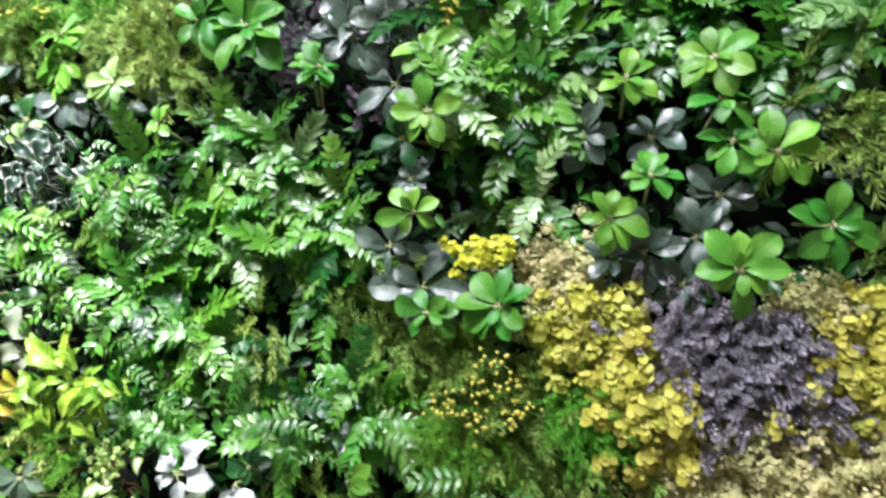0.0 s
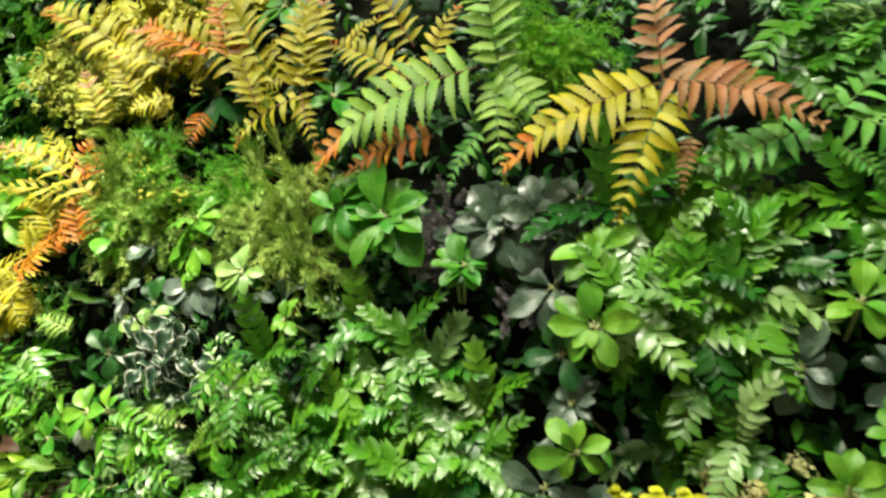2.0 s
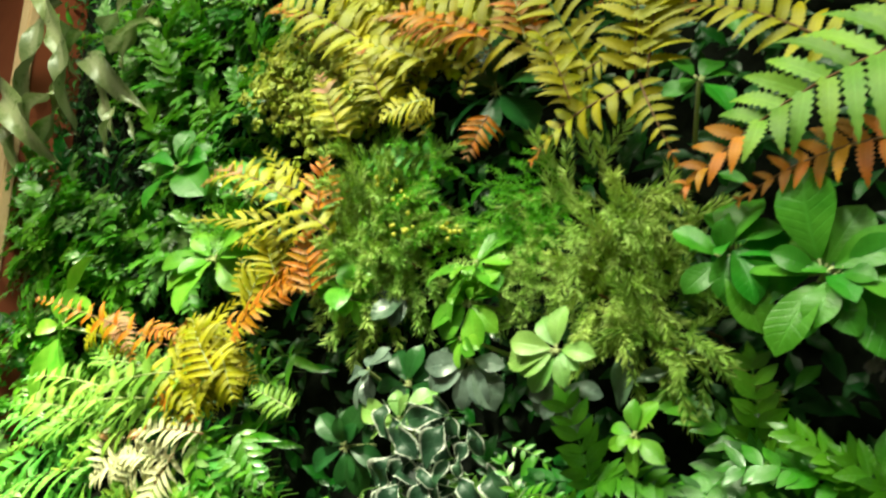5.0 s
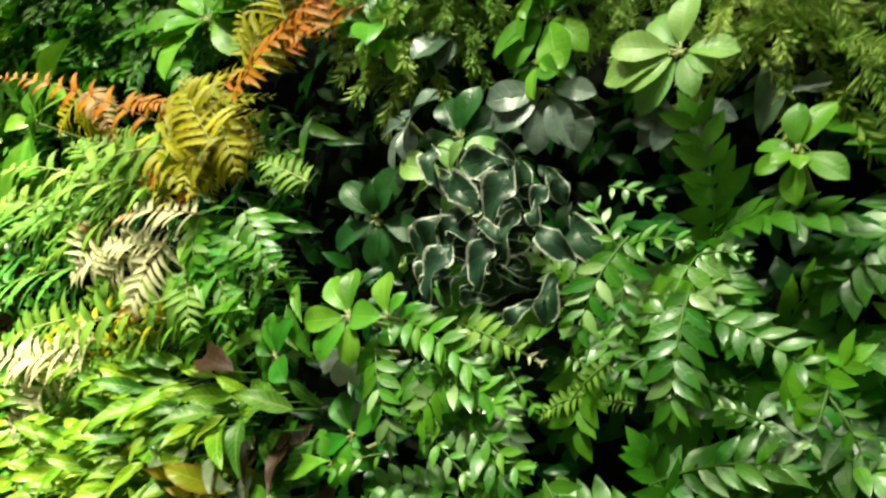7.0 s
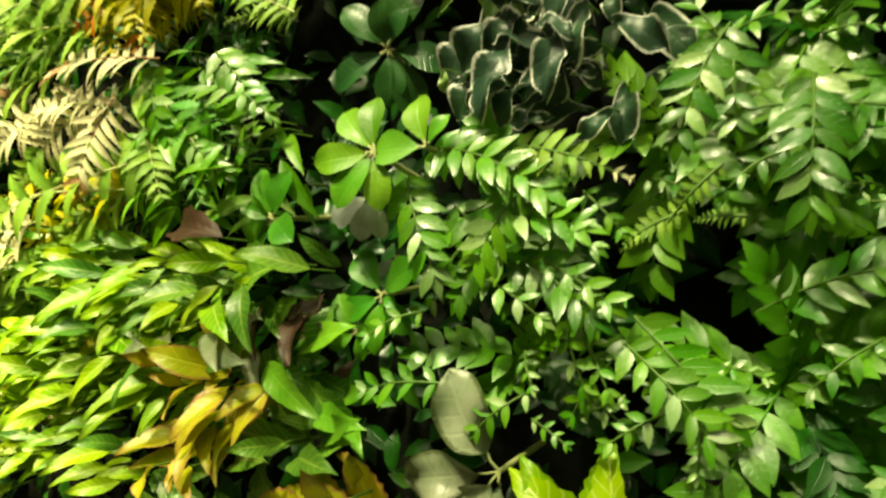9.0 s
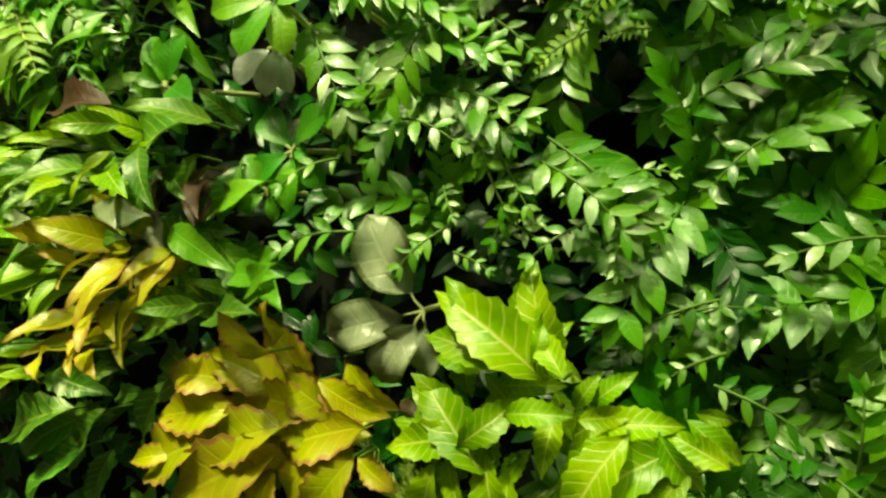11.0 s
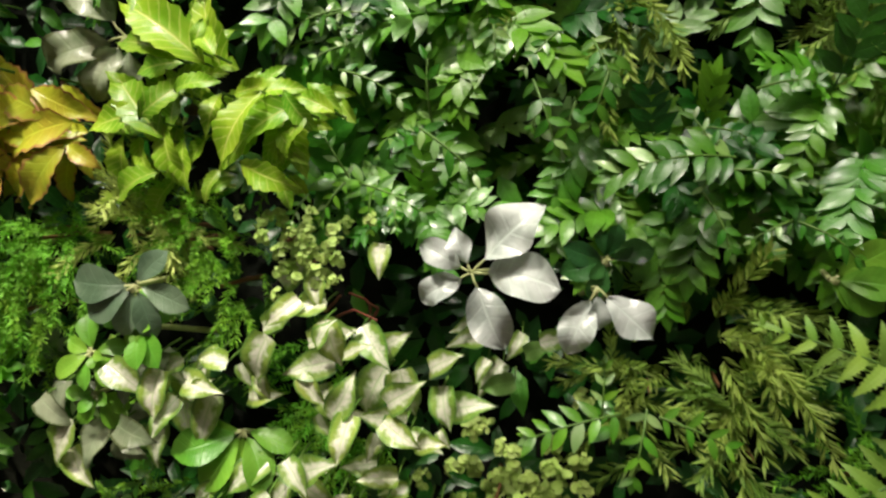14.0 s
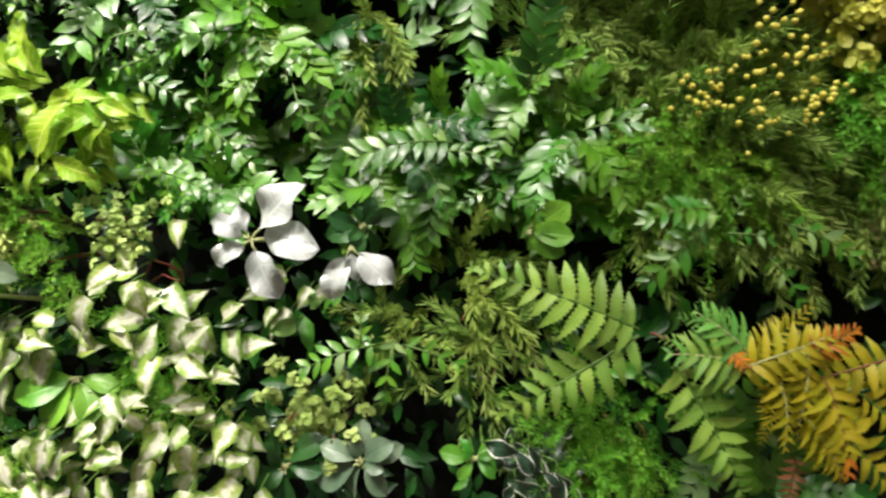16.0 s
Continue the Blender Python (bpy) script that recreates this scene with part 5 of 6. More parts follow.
leaf_plant("croton", -0.461, 1.482, "ribbed", "croton_gold", [(-0.448, 1.499, -0.465, 1.448, 0.045), (-0.406, 1.504, -0.430, 1.481, 0.045), (-0.433, 1.497, -0.447, 1.462, 0.045), (-0.458, 1.478, -0.438, 1.439, 0.045), (-0.459, 1.508, -0.512, 1.528, 0.045), (-0.492, 1.495, -0.510, 1.506, 0.045), (-0.498, 1.449, -0.536, 1.440, 0.045), (-0.496, 1.430, -0.527, 1.428, 0.045), (-0.458, 1.466, -0.428, 1.439, 0.045), (-0.488, 1.425, -0.454, 1.410, 0.045), (-0.402, 1.503, -0.412, 1.460, 0.045), (-0.474, 1.500, -0.473, 1.476, 0.045), (-0.434, 1.476, -0.432, 1.432, 0.045), (-0.509, 1.515, -0.518, 1.520, 0.045)], "gold and bronze croton leaves on the planted wall", "plant", -0.050, 1.35, 0.03, 1, 0.085)
leaf_plant("croton", -0.429, 1.434, "croton", "croton_gold", [(-0.496, 1.430, -0.479, 1.408, 0.045), (-0.321, 1.432, -0.325, 1.459, 0.045), (-0.470, 1.441, -0.467, 1.423, 0.045)], "broad gold croton leaves on the planted wall", "plant", -0.060, 1.20, 0.03, 1, 0.085)
leaf_plant("croton", -0.486, 1.552, "ribbed", "brown", [(-0.434, 1.569, -0.408, 1.524, 0.045), (-0.407, 1.573, -0.391, 1.521, 0.045), (-0.397, 1.562, -0.370, 1.528, 0.045), (-0.705, 1.503, -0.726, 1.527, 0.045)], "dry dark brown croton leaves on the planted wall", "plant", -0.020, 1.10, 0.03, 1, 0.085)
leaf_plant("croton", -0.482, 1.537, "ribbed", "grey", [(-0.456, 1.548, -0.421, 1.519, 0.045), (-0.443, 1.535, -0.392, 1.522, 0.045), (-0.548, 1.527, -0.505, 1.522, 0.045)], "dull grey-green croton leaves on the planted wall", "plant", -0.060, 1.60, 0.03, 1, 0.085)
leaf_plant("croton", -0.404, 1.513, "ribbed", "lime", [(-0.414, 1.521, -0.317, 1.485, 0.045), (-0.470, 1.577, -0.430, 1.548, 0.045), (-0.358, 1.468, -0.308, 1.494, 0.045), (-0.376, 1.486, -0.308, 1.484, 0.045)], "shiny lime leaves on the planted wall", "plant", -0.030, 1.20, 0.03, 1, 0.085)
leaf_patch("croton", "ribbed", ("croton_lime", "croton_green", "croton_lime"), [(-0.885, 1.587), (-0.643, 1.618), (-0.503, 1.609), (-0.498, 1.504), (-0.618, 1.492), (-0.675, 1.405), (-0.838, 1.317)], 0.0215, 0.062, "lime and green ribbed croton leaves on the planted wall", -160, 45, -0.03, rise=(0.1, 1.1))
leaf_patch("croton", "ribbed", ("croton_lime", "croton_gold", "croton_green", "croton_lime"), [(-1.096, 1.477), (-0.860, 1.514), (-0.642, 1.632), (-0.504, 1.595), (-0.505, 1.483), (-1.041, 1.364)], 0.032, 0.08, "lime and green ribbed croton leaves on the planted wall", -160, 45, 0.01, rise=(0.1, 1.1))
leaf_patch("croton", "ribbed", ("croton_green", "brown", "croton_green"), [(-0.499, 1.577), (-0.391, 1.582), (-0.374, 1.525), (-0.457, 1.498)], 0.04, 0.09, "dark ribbed croton leaves on the planted wall", -120, 30, 0.03)
leaf_patch("grassy_plant", "blade", ("spray2", "spray2", "fern_lime", "spray2"), [(-0.667, 1.799), (-0.489, 1.813), (-0.436, 1.681), (-0.498, 1.630), (-0.649, 1.665)], 0.021, 0.06, "green narrow-leaved plant on the planted wall", -100, 70, 0.0)
leaf_patch("grassy_plant", "blade", ("spray", "spray2", "spray"), [(-0.625, 1.957), (-0.477, 1.947), (-0.443, 1.777), (-0.579, 1.777)], 0.023, 0.06, "green narrow-leaved plant on the planted wall", -70, 80, 0.02)
leaf_patch("grassy_plant", "blade", ("spray2", "fern_lime", "spray2"), [(-0.898, 1.662), (-0.648, 1.659), (-0.639, 1.588), (-0.880, 1.560)], 0.024, 0.065, "yellow-green narrow-leaved plant on the planted wall", -140, 60, 0.0)
leaf_plant("strap_leaved_plant", -1.323, 2.650, "strap", "strap", [(-1.673, 2.948, -1.342, 2.594), (-1.410, 2.733, -1.277, 2.405), (-1.060, 2.704, -1.274, 2.669), (-1.029, 2.624, -1.197, 2.591), (-1.240, 2.594, -0.977, 2.399), (-1.090, 2.436, -1.057, 2.302), (-1.382, 2.554, -1.597, 2.497), (-1.699, 2.607, -1.299, 2.363)], "pale streaked strap leaves hanging on the planted wall", "plant", -0.05, 0.75, 0.03, 1)
leaf_plant("broad_leaf", 0.130, 2.521, "obovate_wide", "strap", [(0.072, 2.550, 0.084, 2.436), (0.187, 2.491, 0.169, 2.423)], "speckled yellow-green broad leaf on the planted wall", "plant", 0.0, 1.5, 0.03, 0)
leaf_plant("broad_leaf", 0.027, 1.890, "obovate_wide", "blue", [(0.004, 1.863, 0.021, 1.936), (0.019, 1.890, 0.060, 1.907), (0.059, 1.916, 0.087, 1.930)], "dull green long leaves on the planted wall", "plant", 0.03, 0.5, 0.03, 0)
leaf_plant("croton", -0.112, 1.376, "croton", "croton_lime", [(-0.127, 1.422, -0.201, 1.489), (-0.164, 1.363, -0.214, 1.430), (-0.174, 1.384, -0.238, 1.375), (-0.150, 1.367, -0.149, 1.312), (-0.164, 1.337, -0.223, 1.316), (-0.077, 1.395, -0.122, 1.334), (-0.051, 1.386, -0.124, 1.346), (-0.022, 1.378, -0.061, 1.400), (-0.043, 1.378, -0.075, 1.338), (-0.095, 1.395, -0.041, 1.399), (-0.179, 1.380, -0.134, 1.414), (-0.113, 1.425, -0.138, 1.459), (-0.068, 1.333, -0.062, 1.298), (-0.119, 1.337, -0.136, 1.310), (-0.095, 1.341, -0.043, 1.313), (-0.150, 1.401, -0.104, 1.405)], "lime green croton leaves with toothed edges on the planted wall", "plant", -0.05, 1.08, 0.03, 1)

# white-edged and cream plants
leaf_patch("white_edged_plant", "edge", ("edge",), [(-0.271, 1.852), (-0.234, 1.867), (-0.162, 1.856), (-0.126, 1.814), (-0.137, 1.721), (-0.190, 1.708), (-0.262, 1.745)], 0.021, 0.055, "dark green plant with white-edged curling leaves on the planted wall", -95, 85, -0.01)
leaf_patch("white_edged_plant", "edge", ("edge_pale",), [(-0.275, 1.767), (-0.251, 1.757), (-0.251, 1.735), (-0.271, 1.740)], 0.02, 0.03, "lime plant with white-edged leaves on the planted wall", -95, 50, -0.02)
leaf_patch("white_edged_plant", "edge", ("edge",), [(0.281, 1.034), (0.389, 1.028), (0.374, 0.967), (0.313, 0.963)], 0.02, 0.04, "dark plant with white-edged curling leaves on the planted wall", -60, 80, 0.0)
leaf_patch("arrowhead_vine", "heart", ("cream",), [(-0.209, 1.180), (-0.103, 1.211), (-0.097, 1.148), (-0.170, 1.127)], 0.0205, 0.04, "cream and green arrowhead vine leaves on the planted wall", -60, 130, -0.03)
leaf_patch("arrowhead_vine", "heart", ("cream",), [(-0.092, 1.247), (-0.055, 1.239), (-0.008, 1.205), (-0.013, 1.156), (0.068, 1.145), (0.057, 1.102), (-0.049, 1.120), (-0.065, 1.208)], 0.0205, 0.04, "cream and green arrowhead vine leaves on the planted wall", -60, 130, -0.035)
leaf_patch("arrowhead_vine", "heart", ("cream",), [(-0.157, 1.075), (-0.049, 1.120), (-0.048, 1.069), (-0.049, 0.992), (-0.207, 0.986), (-0.222, 1.026)], 0.0205, 0.04, "cream and green arrowhead vine leaves on the planted wall", -60, 130, -0.035)
leaf_patch("arrowhead_vine", "heart", ("cream",), [(-0.034, 1.081), (0.025, 1.091), (0.070, 1.038), (0.070, 0.959), (-0.039, 0.964)], 0.0205, 0.04, "cream and green arrowhead vine leaves on the planted wall", -70, 120, -0.03)
leaf_patch("arrowhead_vine", "heart", ("cream", "pale"), [(0.086, 1.211), (0.146, 1.196), (0.117, 1.136), (0.082, 1.163)], 0.0205, 0.04, "cream and green arrowhead vine leaves on the planted wall", -70, 120, 0.02)
leaf_patch("arrowhead_vine", "heart", ("cream", "grey"), [(-0.328, 1.166), (-0.208, 1.208), (-0.130, 1.184), (-0.163, 1.108), (-0.286, 1.098)], 0.026, 0.04, "cream and green arrowhead vine leaves on the planted wall", -70, 110, -0.03)
leaf_plant("arrowhead_vine", 0.006, 1.189, "heart", "cream", [(0.006, 1.273, -0.000, 1.241), (0.044, 1.170, 0.075, 1.186), (0.055, 1.158, 0.057, 1.116), (0.008, 1.172, -0.021, 1.126), (0.020, 1.172, 0.033, 1.123), (0.051, 1.122, 0.062, 1.109), (-0.086, 1.202, -0.110, 1.155), (-0.051, 1.247, -0.048, 1.217)], "cream and green arrowhead vine leaves on the planted wall", "plant", -0.03, 1.1, 0.03, 0)

# small-leaved and feathery clumps
for px, pz, r in scatter([(0.713, 1.477), (0.786, 1.483), (0.834, 1.417), (0.870, 1.305), (0.846, 1.289), (0.785, 1.377), (0.702, 1.427)], 0.03825):
    clump(px, pz, "petals", "yellow", 1.0 * r.uniform(0.8, 1.2), 0.0 + r.uniform(-0.015, 0.015))
for px, pz, r in scatter([(1.019, 1.445), (1.160, 1.472), (1.160, 1.309), (1.040, 1.345)], 0.0425):
    clump(px, pz, "petals", "yellow", 1.0 * r.uniform(0.8, 1.2), 0.02 + r.uniform(-0.015, 0.015))
for px, pz, r in scatter([(0.818, 1.210), (0.899, 1.290), (1.147, 1.316), (1.147, 1.150), (0.775, 1.130)], 0.0442):
    clump(px, pz, "florets", "straw", 1.0 * r.uniform(0.8, 1.2), 0.02 + r.uniform(-0.015, 0.015))
for px, pz, r in scatter([(0.667, 1.581), (0.751, 1.585), (0.764, 1.509), (0.700, 1.485)], 0.03825):
    clump(px, pz, "florets", "straw", 1.0 * r.uniform(0.8, 1.2), 0.02 + r.uniform(-0.015, 0.015))
for px, pz, r in scatter([(1.011, 1.531), (1.088, 1.520), (1.085, 1.474), (1.035, 1.468)], 0.03825):
    clump(px, pz, "florets", "straw", 1.0 * r.uniform(0.8, 1.2), 0.02 + r.uniform(-0.015, 0.015))
for px, pz, r in scatter([(0.544, 1.609), (0.625, 1.609), (0.623, 1.565), (0.561, 1.560)], 0.0357):
    clump(px, pz, "ruffled", "gold", 0.75 * r.uniform(0.8, 1.2), 0.0 + r.uniform(-0.015, 0.015))
for px, pz, r in scatter([(0.814, 1.470), (0.949, 1.486), (1.039, 1.468), (1.051, 1.341), (0.901, 1.317), (0.859, 1.384)], 0.0323):
    clump(px, pz, "frilly", "purple", 0.95 * r.uniform(0.8, 1.2), 0.01 + r.uniform(-0.015, 0.015))
for px, pz, r in scatter([(0.242, 2.024), (0.308, 2.016), (0.315, 1.954), (0.250, 1.960)], 0.03825):
    clump(px, pz, "frilly", "mauve", 0.8 * r.uniform(0.8, 1.2), 0.03 + r.uniform(-0.015, 0.015))
for px, pz, r in scatter([(0.345, 1.878), (0.415, 1.873), (0.415, 1.830), (0.351, 1.834)], 0.03825):
    clump(px, pz, "frilly", "mauve", 0.7 * r.uniform(0.8, 1.2), 0.03 + r.uniform(-0.015, 0.015))
for px, pz, r in scatter([(0.255, 2.029), (0.315, 2.023), (0.290, 1.922), (0.256, 1.935)], 0.0425):
    clump(px, pz, "frilly", "mauve", 0.7 * r.uniform(0.8, 1.2), 0.04 + r.uniform(-0.015, 0.015))
for px, pz, r in scatter([(-1.525, 3.081), (-1.297, 3.062), (-0.540, 2.815), (-0.451, 2.652), (-0.536, 2.621), (-0.863, 2.764), (-1.431, 3.015)], 0.06375):
    clump(px, pz, "ruffled", "yellow", 0.95 * r.uniform(0.8, 1.2), 0.03 + r.uniform(-0.015, 0.015))
for px, pz, r in scatter([(-0.517, 2.529), (-0.204, 2.560), (-0.070, 2.511), (-0.122, 2.453), (-0.250, 2.405), (-0.488, 2.464)], 0.051):
    clump(px, pz, "ruffled", "yellow", 1.0 * r.uniform(0.8, 1.2), 0.0 + r.uniform(-0.015, 0.015))
for px, pz, r in scatter([(-0.697, 2.394), (-0.541, 2.485), (-0.396, 2.296), (-0.477, 2.256)], 0.04675):
    clump(px, pz, "dots", "round", 1.1 * r.uniform(0.8, 1.2), -0.015 + r.uniform(-0.015, 0.015))
for px, pz, r in scatter([(-0.691, 2.440), (-0.516, 2.446), (-0.380, 2.313), (-0.590, 2.298)], 0.04675):
    clump(px, pz, "dots", "round", 1.0 * r.uniform(0.8, 1.2), -0.015 + r.uniform(-0.015, 0.015))
for px, pz, r in scatter([(-0.185, 2.159), (-0.078, 2.144), (-0.072, 2.059), (-0.175, 2.068)], 0.04675):
    clump(px, pz, "feather", "feather", 1.0 * r.uniform(0.8, 1.2), 0.02 + r.uniform(-0.015, 0.015))
for px, pz, r in scatter([(-0.045, 2.097), (0.045, 2.087), (0.048, 1.953), (-0.037, 1.955)], 0.0425):
    clump(px, pz, "rosemary", "moss", 1.0 * r.uniform(0.8, 1.2), 0.02 + r.uniform(-0.02, 0.02))
for px, pz, r in scatter([(-0.164, 2.067), (-0.052, 2.057), (-0.048, 1.993), (-0.148, 2.015)], 0.04675):
    clump(px, pz, "feather", "moss", 1.0 * r.uniform(0.8, 1.2), 0.02 + r.uniform(-0.015, 0.015))
for px, pz, r in scatter([(-0.424, 2.141), (-0.354, 2.133), (-0.332, 2.008), (-0.398, 2.012)], 0.0425):
    clump(px, pz, "rosemary", "moss", 1.0 * r.uniform(0.8, 1.2), 0.02 + r.uniform(-0.02, 0.02))
for px, pz, r in scatter([(0.435, 2.339), (0.505, 2.312), (0.486, 2.171), (0.418, 2.187)], 0.0425):
    clump(px, pz, "feather", "feather", 1.1 * r.uniform(0.8, 1.2), 0.02 + r.uniform(-0.015, 0.015))
for px, pz, r in scatter([(0.156, 2.088), (0.289, 2.071), (0.287, 2.045), (0.155, 2.059)], 0.0425):
    clump(px, pz, "rosemary", "moss", 1.0 * r.uniform(0.8, 1.2), 0.02 + r.uniform(-0.02, 0.02))
for px, pz, r in scatter([(-0.420, 2.182), (-0.296, 2.164), (-0.269, 1.977), (-0.387, 1.987)], 0.0425):
    clump(px, pz, "rosemary", "olive", 1.0 * r.uniform(0.8, 1.2), 0.02 + r.uniform(-0.02, 0.02))
for px, pz, r in scatter([(-0.744, 2.167), (-0.614, 2.152), (-0.602, 2.107), (-0.729, 2.119)], 0.0425):
    clump(px, pz, "feather", "feather", 1.0 * r.uniform(0.8, 1.2), 0.02 + r.uniform(-0.015, 0.015))
for px, pz, r in scatter([(-0.362, 2.184), (-0.233, 2.166), (-0.223, 2.090), (-0.322, 2.101)], 0.0425):
    clump(px, pz, "feather", "feather", 1.0 * r.uniform(0.8, 1.2), 0.02 + r.uniform(-0.015, 0.015))
for px, pz, r in scatter([(-0.399, 1.998), (-0.333, 1.987), (-0.328, 1.954), (-0.392, 1.964)], 0.0425):
    clump(px, pz, "rosemary", "olive", 1.0 * r.uniform(0.8, 1.2), 0.02 + r.uniform(-0.02, 0.02))
for px, pz, r in scatter([(-0.013, 1.981), (0.094, 1.957), (0.094, 1.911), (-0.011, 1.928)], 0.0425):
    clump(px, pz, "rosemary", "olive", 1.0 * r.uniform(0.8, 1.2), 0.02 + r.uniform(-0.02, 0.02))
for px, pz, r in scatter([(0.484, 1.457), (0.626, 1.436), (0.672, 1.319), (0.825, 1.320), (0.841, 1.211), (0.494, 1.198), (0.479, 1.283)], 0.0425):
    clump(px, pz, "rosemary", "olive", 1.0 * r.uniform(0.8, 1.2), 0.065 + r.uniform(-0.02, 0.02))
for px, pz, r in scatter([(0.676, 1.410), (0.774, 1.409), (0.770, 1.320), (0.672, 1.319)], 0.0425):
    clump(px, pz, "feather", "feather", 1.0 * r.uniform(0.8, 1.2), 0.02 + r.uniform(-0.015, 0.015))
for px, pz, r in scatter([(0.354, 1.532), (0.487, 1.527), (0.483, 1.421), (0.351, 1.423)], 0.04675):
    clump(px, pz, "rosemary", "olive", 1.0 * r.uniform(0.8, 1.2), 0.065 + r.uniform(-0.02, 0.02))
for px, pz, r in scatter([(1.069, 1.841), (1.188, 1.826), (1.174, 1.647), (1.056, 1.656)], 0.0765):
    clump(px, pz, "rosemary", "olive", 1.0 * r.uniform(0.8, 1.2), 0.02 + r.uniform(-0.02, 0.02))
for px, pz, r in scatter([(1.090, 1.543), (1.165, 1.540), (1.159, 1.464), (1.084, 1.467)], 0.04675):
    clump(px, pz, "rosemary", "olive", 1.0 * r.uniform(0.8, 1.2), 0.065 + r.uniform(-0.02, 0.02))
for px, pz, r in scatter([(-0.388, 1.310), (-0.292, 1.309), (-0.293, 1.249), (-0.389, 1.248)], 0.03825):
    clump(px, pz, "feather", "feather", 0.85 * r.uniform(0.8, 1.2), -0.015 + r.uniform(-0.015, 0.015))
for px, pz, r in scatter([(-0.280, 1.292), (-0.181, 1.294), (-0.181, 1.260), (-0.269, 1.257)], 0.0357):
    clump(px, pz, "rosemary", "moss", 0.7 * r.uniform(0.8, 1.2), -0.015 + r.uniform(-0.015, 0.015))
for px, pz, r in scatter([(-0.186, 1.294), (-0.123, 1.293), (-0.124, 1.237), (-0.187, 1.236)], 0.03825):
    clump(px, pz, "feather", "feather", 0.85 * r.uniform(0.8, 1.2), -0.015 + r.uniform(-0.015, 0.015))
for px, pz, r in scatter([(-0.452, 1.247), (-0.340, 1.248), (-0.340, 1.192), (-0.453, 1.189)], 0.03825):
    clump(px, pz, "feather", "feather", 1.0 * r.uniform(0.8, 1.2), -0.02 + r.uniform(-0.015, 0.015))
for px, pz, r in scatter([(-0.098, 1.298), (-0.034, 1.284), (-0.040, 1.238), (-0.093, 1.251)], 0.0357):
    clump(px, pz, "dots", "moss", 0.75 * r.uniform(0.8, 1.2), -0.03 + r.uniform(-0.015, 0.015))
for px, pz, r in scatter([(0.221, 1.221), (0.326, 1.172), (0.348, 1.037), (0.306, 1.045), (0.227, 1.130)], 0.055):
    clump(px, pz, "rosemary", "olive", 1.0 * r.uniform(0.8, 1.2), 0.065 + r.uniform(-0.02, 0.02))
for px, pz, r in scatter([(0.402, 1.046), (0.497, 1.041), (0.492, 0.930), (0.397, 0.934)], 0.0425):
    clump(px, pz, "feather", "feather", 1.0 * r.uniform(0.8, 1.2), 0.02 + r.uniform(-0.015, 0.015))
for px, pz, r in scatter([(-0.068, 1.121), (-0.011, 1.112), (-0.031, 1.043), (-0.076, 1.045)], 0.03825):
    clump(px, pz, "feather", "feather", 1.0 * r.uniform(0.8, 1.2), 0.03 + r.uniform(-0.015, 0.015))
for px, pz, r in scatter([(0.087, 1.081), (0.143, 1.078), (0.137, 1.015), (0.081, 1.018)], 0.0425):
    clump(px, pz, "dots", "moss", 1.0 * r.uniform(0.8, 1.2), 0.005 + r.uniform(-0.015, 0.015))
for px, pz, r in scatter([(-0.283, 1.016), (-0.204, 1.012), (-0.212, 0.946), (-0.292, 0.950)], 0.0425):
    clump(px, pz, "feather", "feather", 1.0 * r.uniform(0.8, 1.2), 0.02 + r.uniform(-0.015, 0.015))
for px, pz, r in scatter([(0.379, 1.471), (0.458, 1.464), (0.455, 1.392), (0.375, 1.398)], 0.0425):
    clump(px, pz, "rosemary", "olive", 1.0 * r.uniform(0.8, 1.2), 0.065 + r.uniform(-0.02, 0.02))
for px, pz, r in scatter([(0.480, 1.446), (0.575, 1.438), (0.571, 1.343), (0.476, 1.350)], 0.03825):
    clump(px, pz, "rosemary", "olive", 1.0 * r.uniform(0.8, 1.2), 0.065 + r.uniform(-0.02, 0.02))
for px, pz, r in scatter([(0.452, 1.335), (0.593, 1.324), (0.591, 1.267), (0.449, 1.277)], 0.0425):
    clump(px, pz, "feather", "feather", 1.0 * r.uniform(0.8, 1.2), 0.02 + r.uniform(-0.015, 0.015))
for px, pz, r in scatter([(0.605, 1.329), (0.742, 1.319), (0.742, 1.263), (0.603, 1.272)], 0.051):
    clump(px, pz, "rosemary", "olive", 1.0 * r.uniform(0.8, 1.2), 0.065 + r.uniform(-0.02, 0.02))
for px, pz, r in scatter([(0.182, 1.476), (0.228, 1.472), (0.224, 1.421), (0.177, 1.425)], 0.0425):
    clump(px, pz, "rosemary", "olive", 1.0 * r.uniform(0.8, 1.2), 0.03 + r.uniform(-0.015, 0.015))
berries(0.544, 1.356, 12, -0.03, 0.018)
berries(0.582, 1.337, 12, -0.03, 0.018)
berries(0.581, 1.382, 12, -0.03, 0.018)
berries(0.634, 1.386, 12, -0.03, 0.018)
berries(0.650, 1.351, 12, -0.03, 0.018)
berries(0.627, 1.333, 12, -0.03, 0.018)
berries(0.613, 1.427, 12, -0.03, 0.018)
berries(0.527, 1.359, 12, -0.03, 0.018)
berries(-0.325, 2.159, 9)
berries(-0.287, 2.121, 9)
berries(-0.281, 2.078, 9)
berries(-0.198, 2.072, 9)
berries(-0.376, 2.303, 9)

# bushes of feather-shaped sprays
for px, pz, r in scatter([(0.618, 1.986), (0.757, 1.990), (0.734, 1.839), (0.643, 1.842)], 0.07):
    spray_bush(px, pz, 0.085 * r.uniform(0.85, 1.2), "spray2", 5, 0.02 + r.uniform(-0.02, 0.02), r.uniform(0, 360))
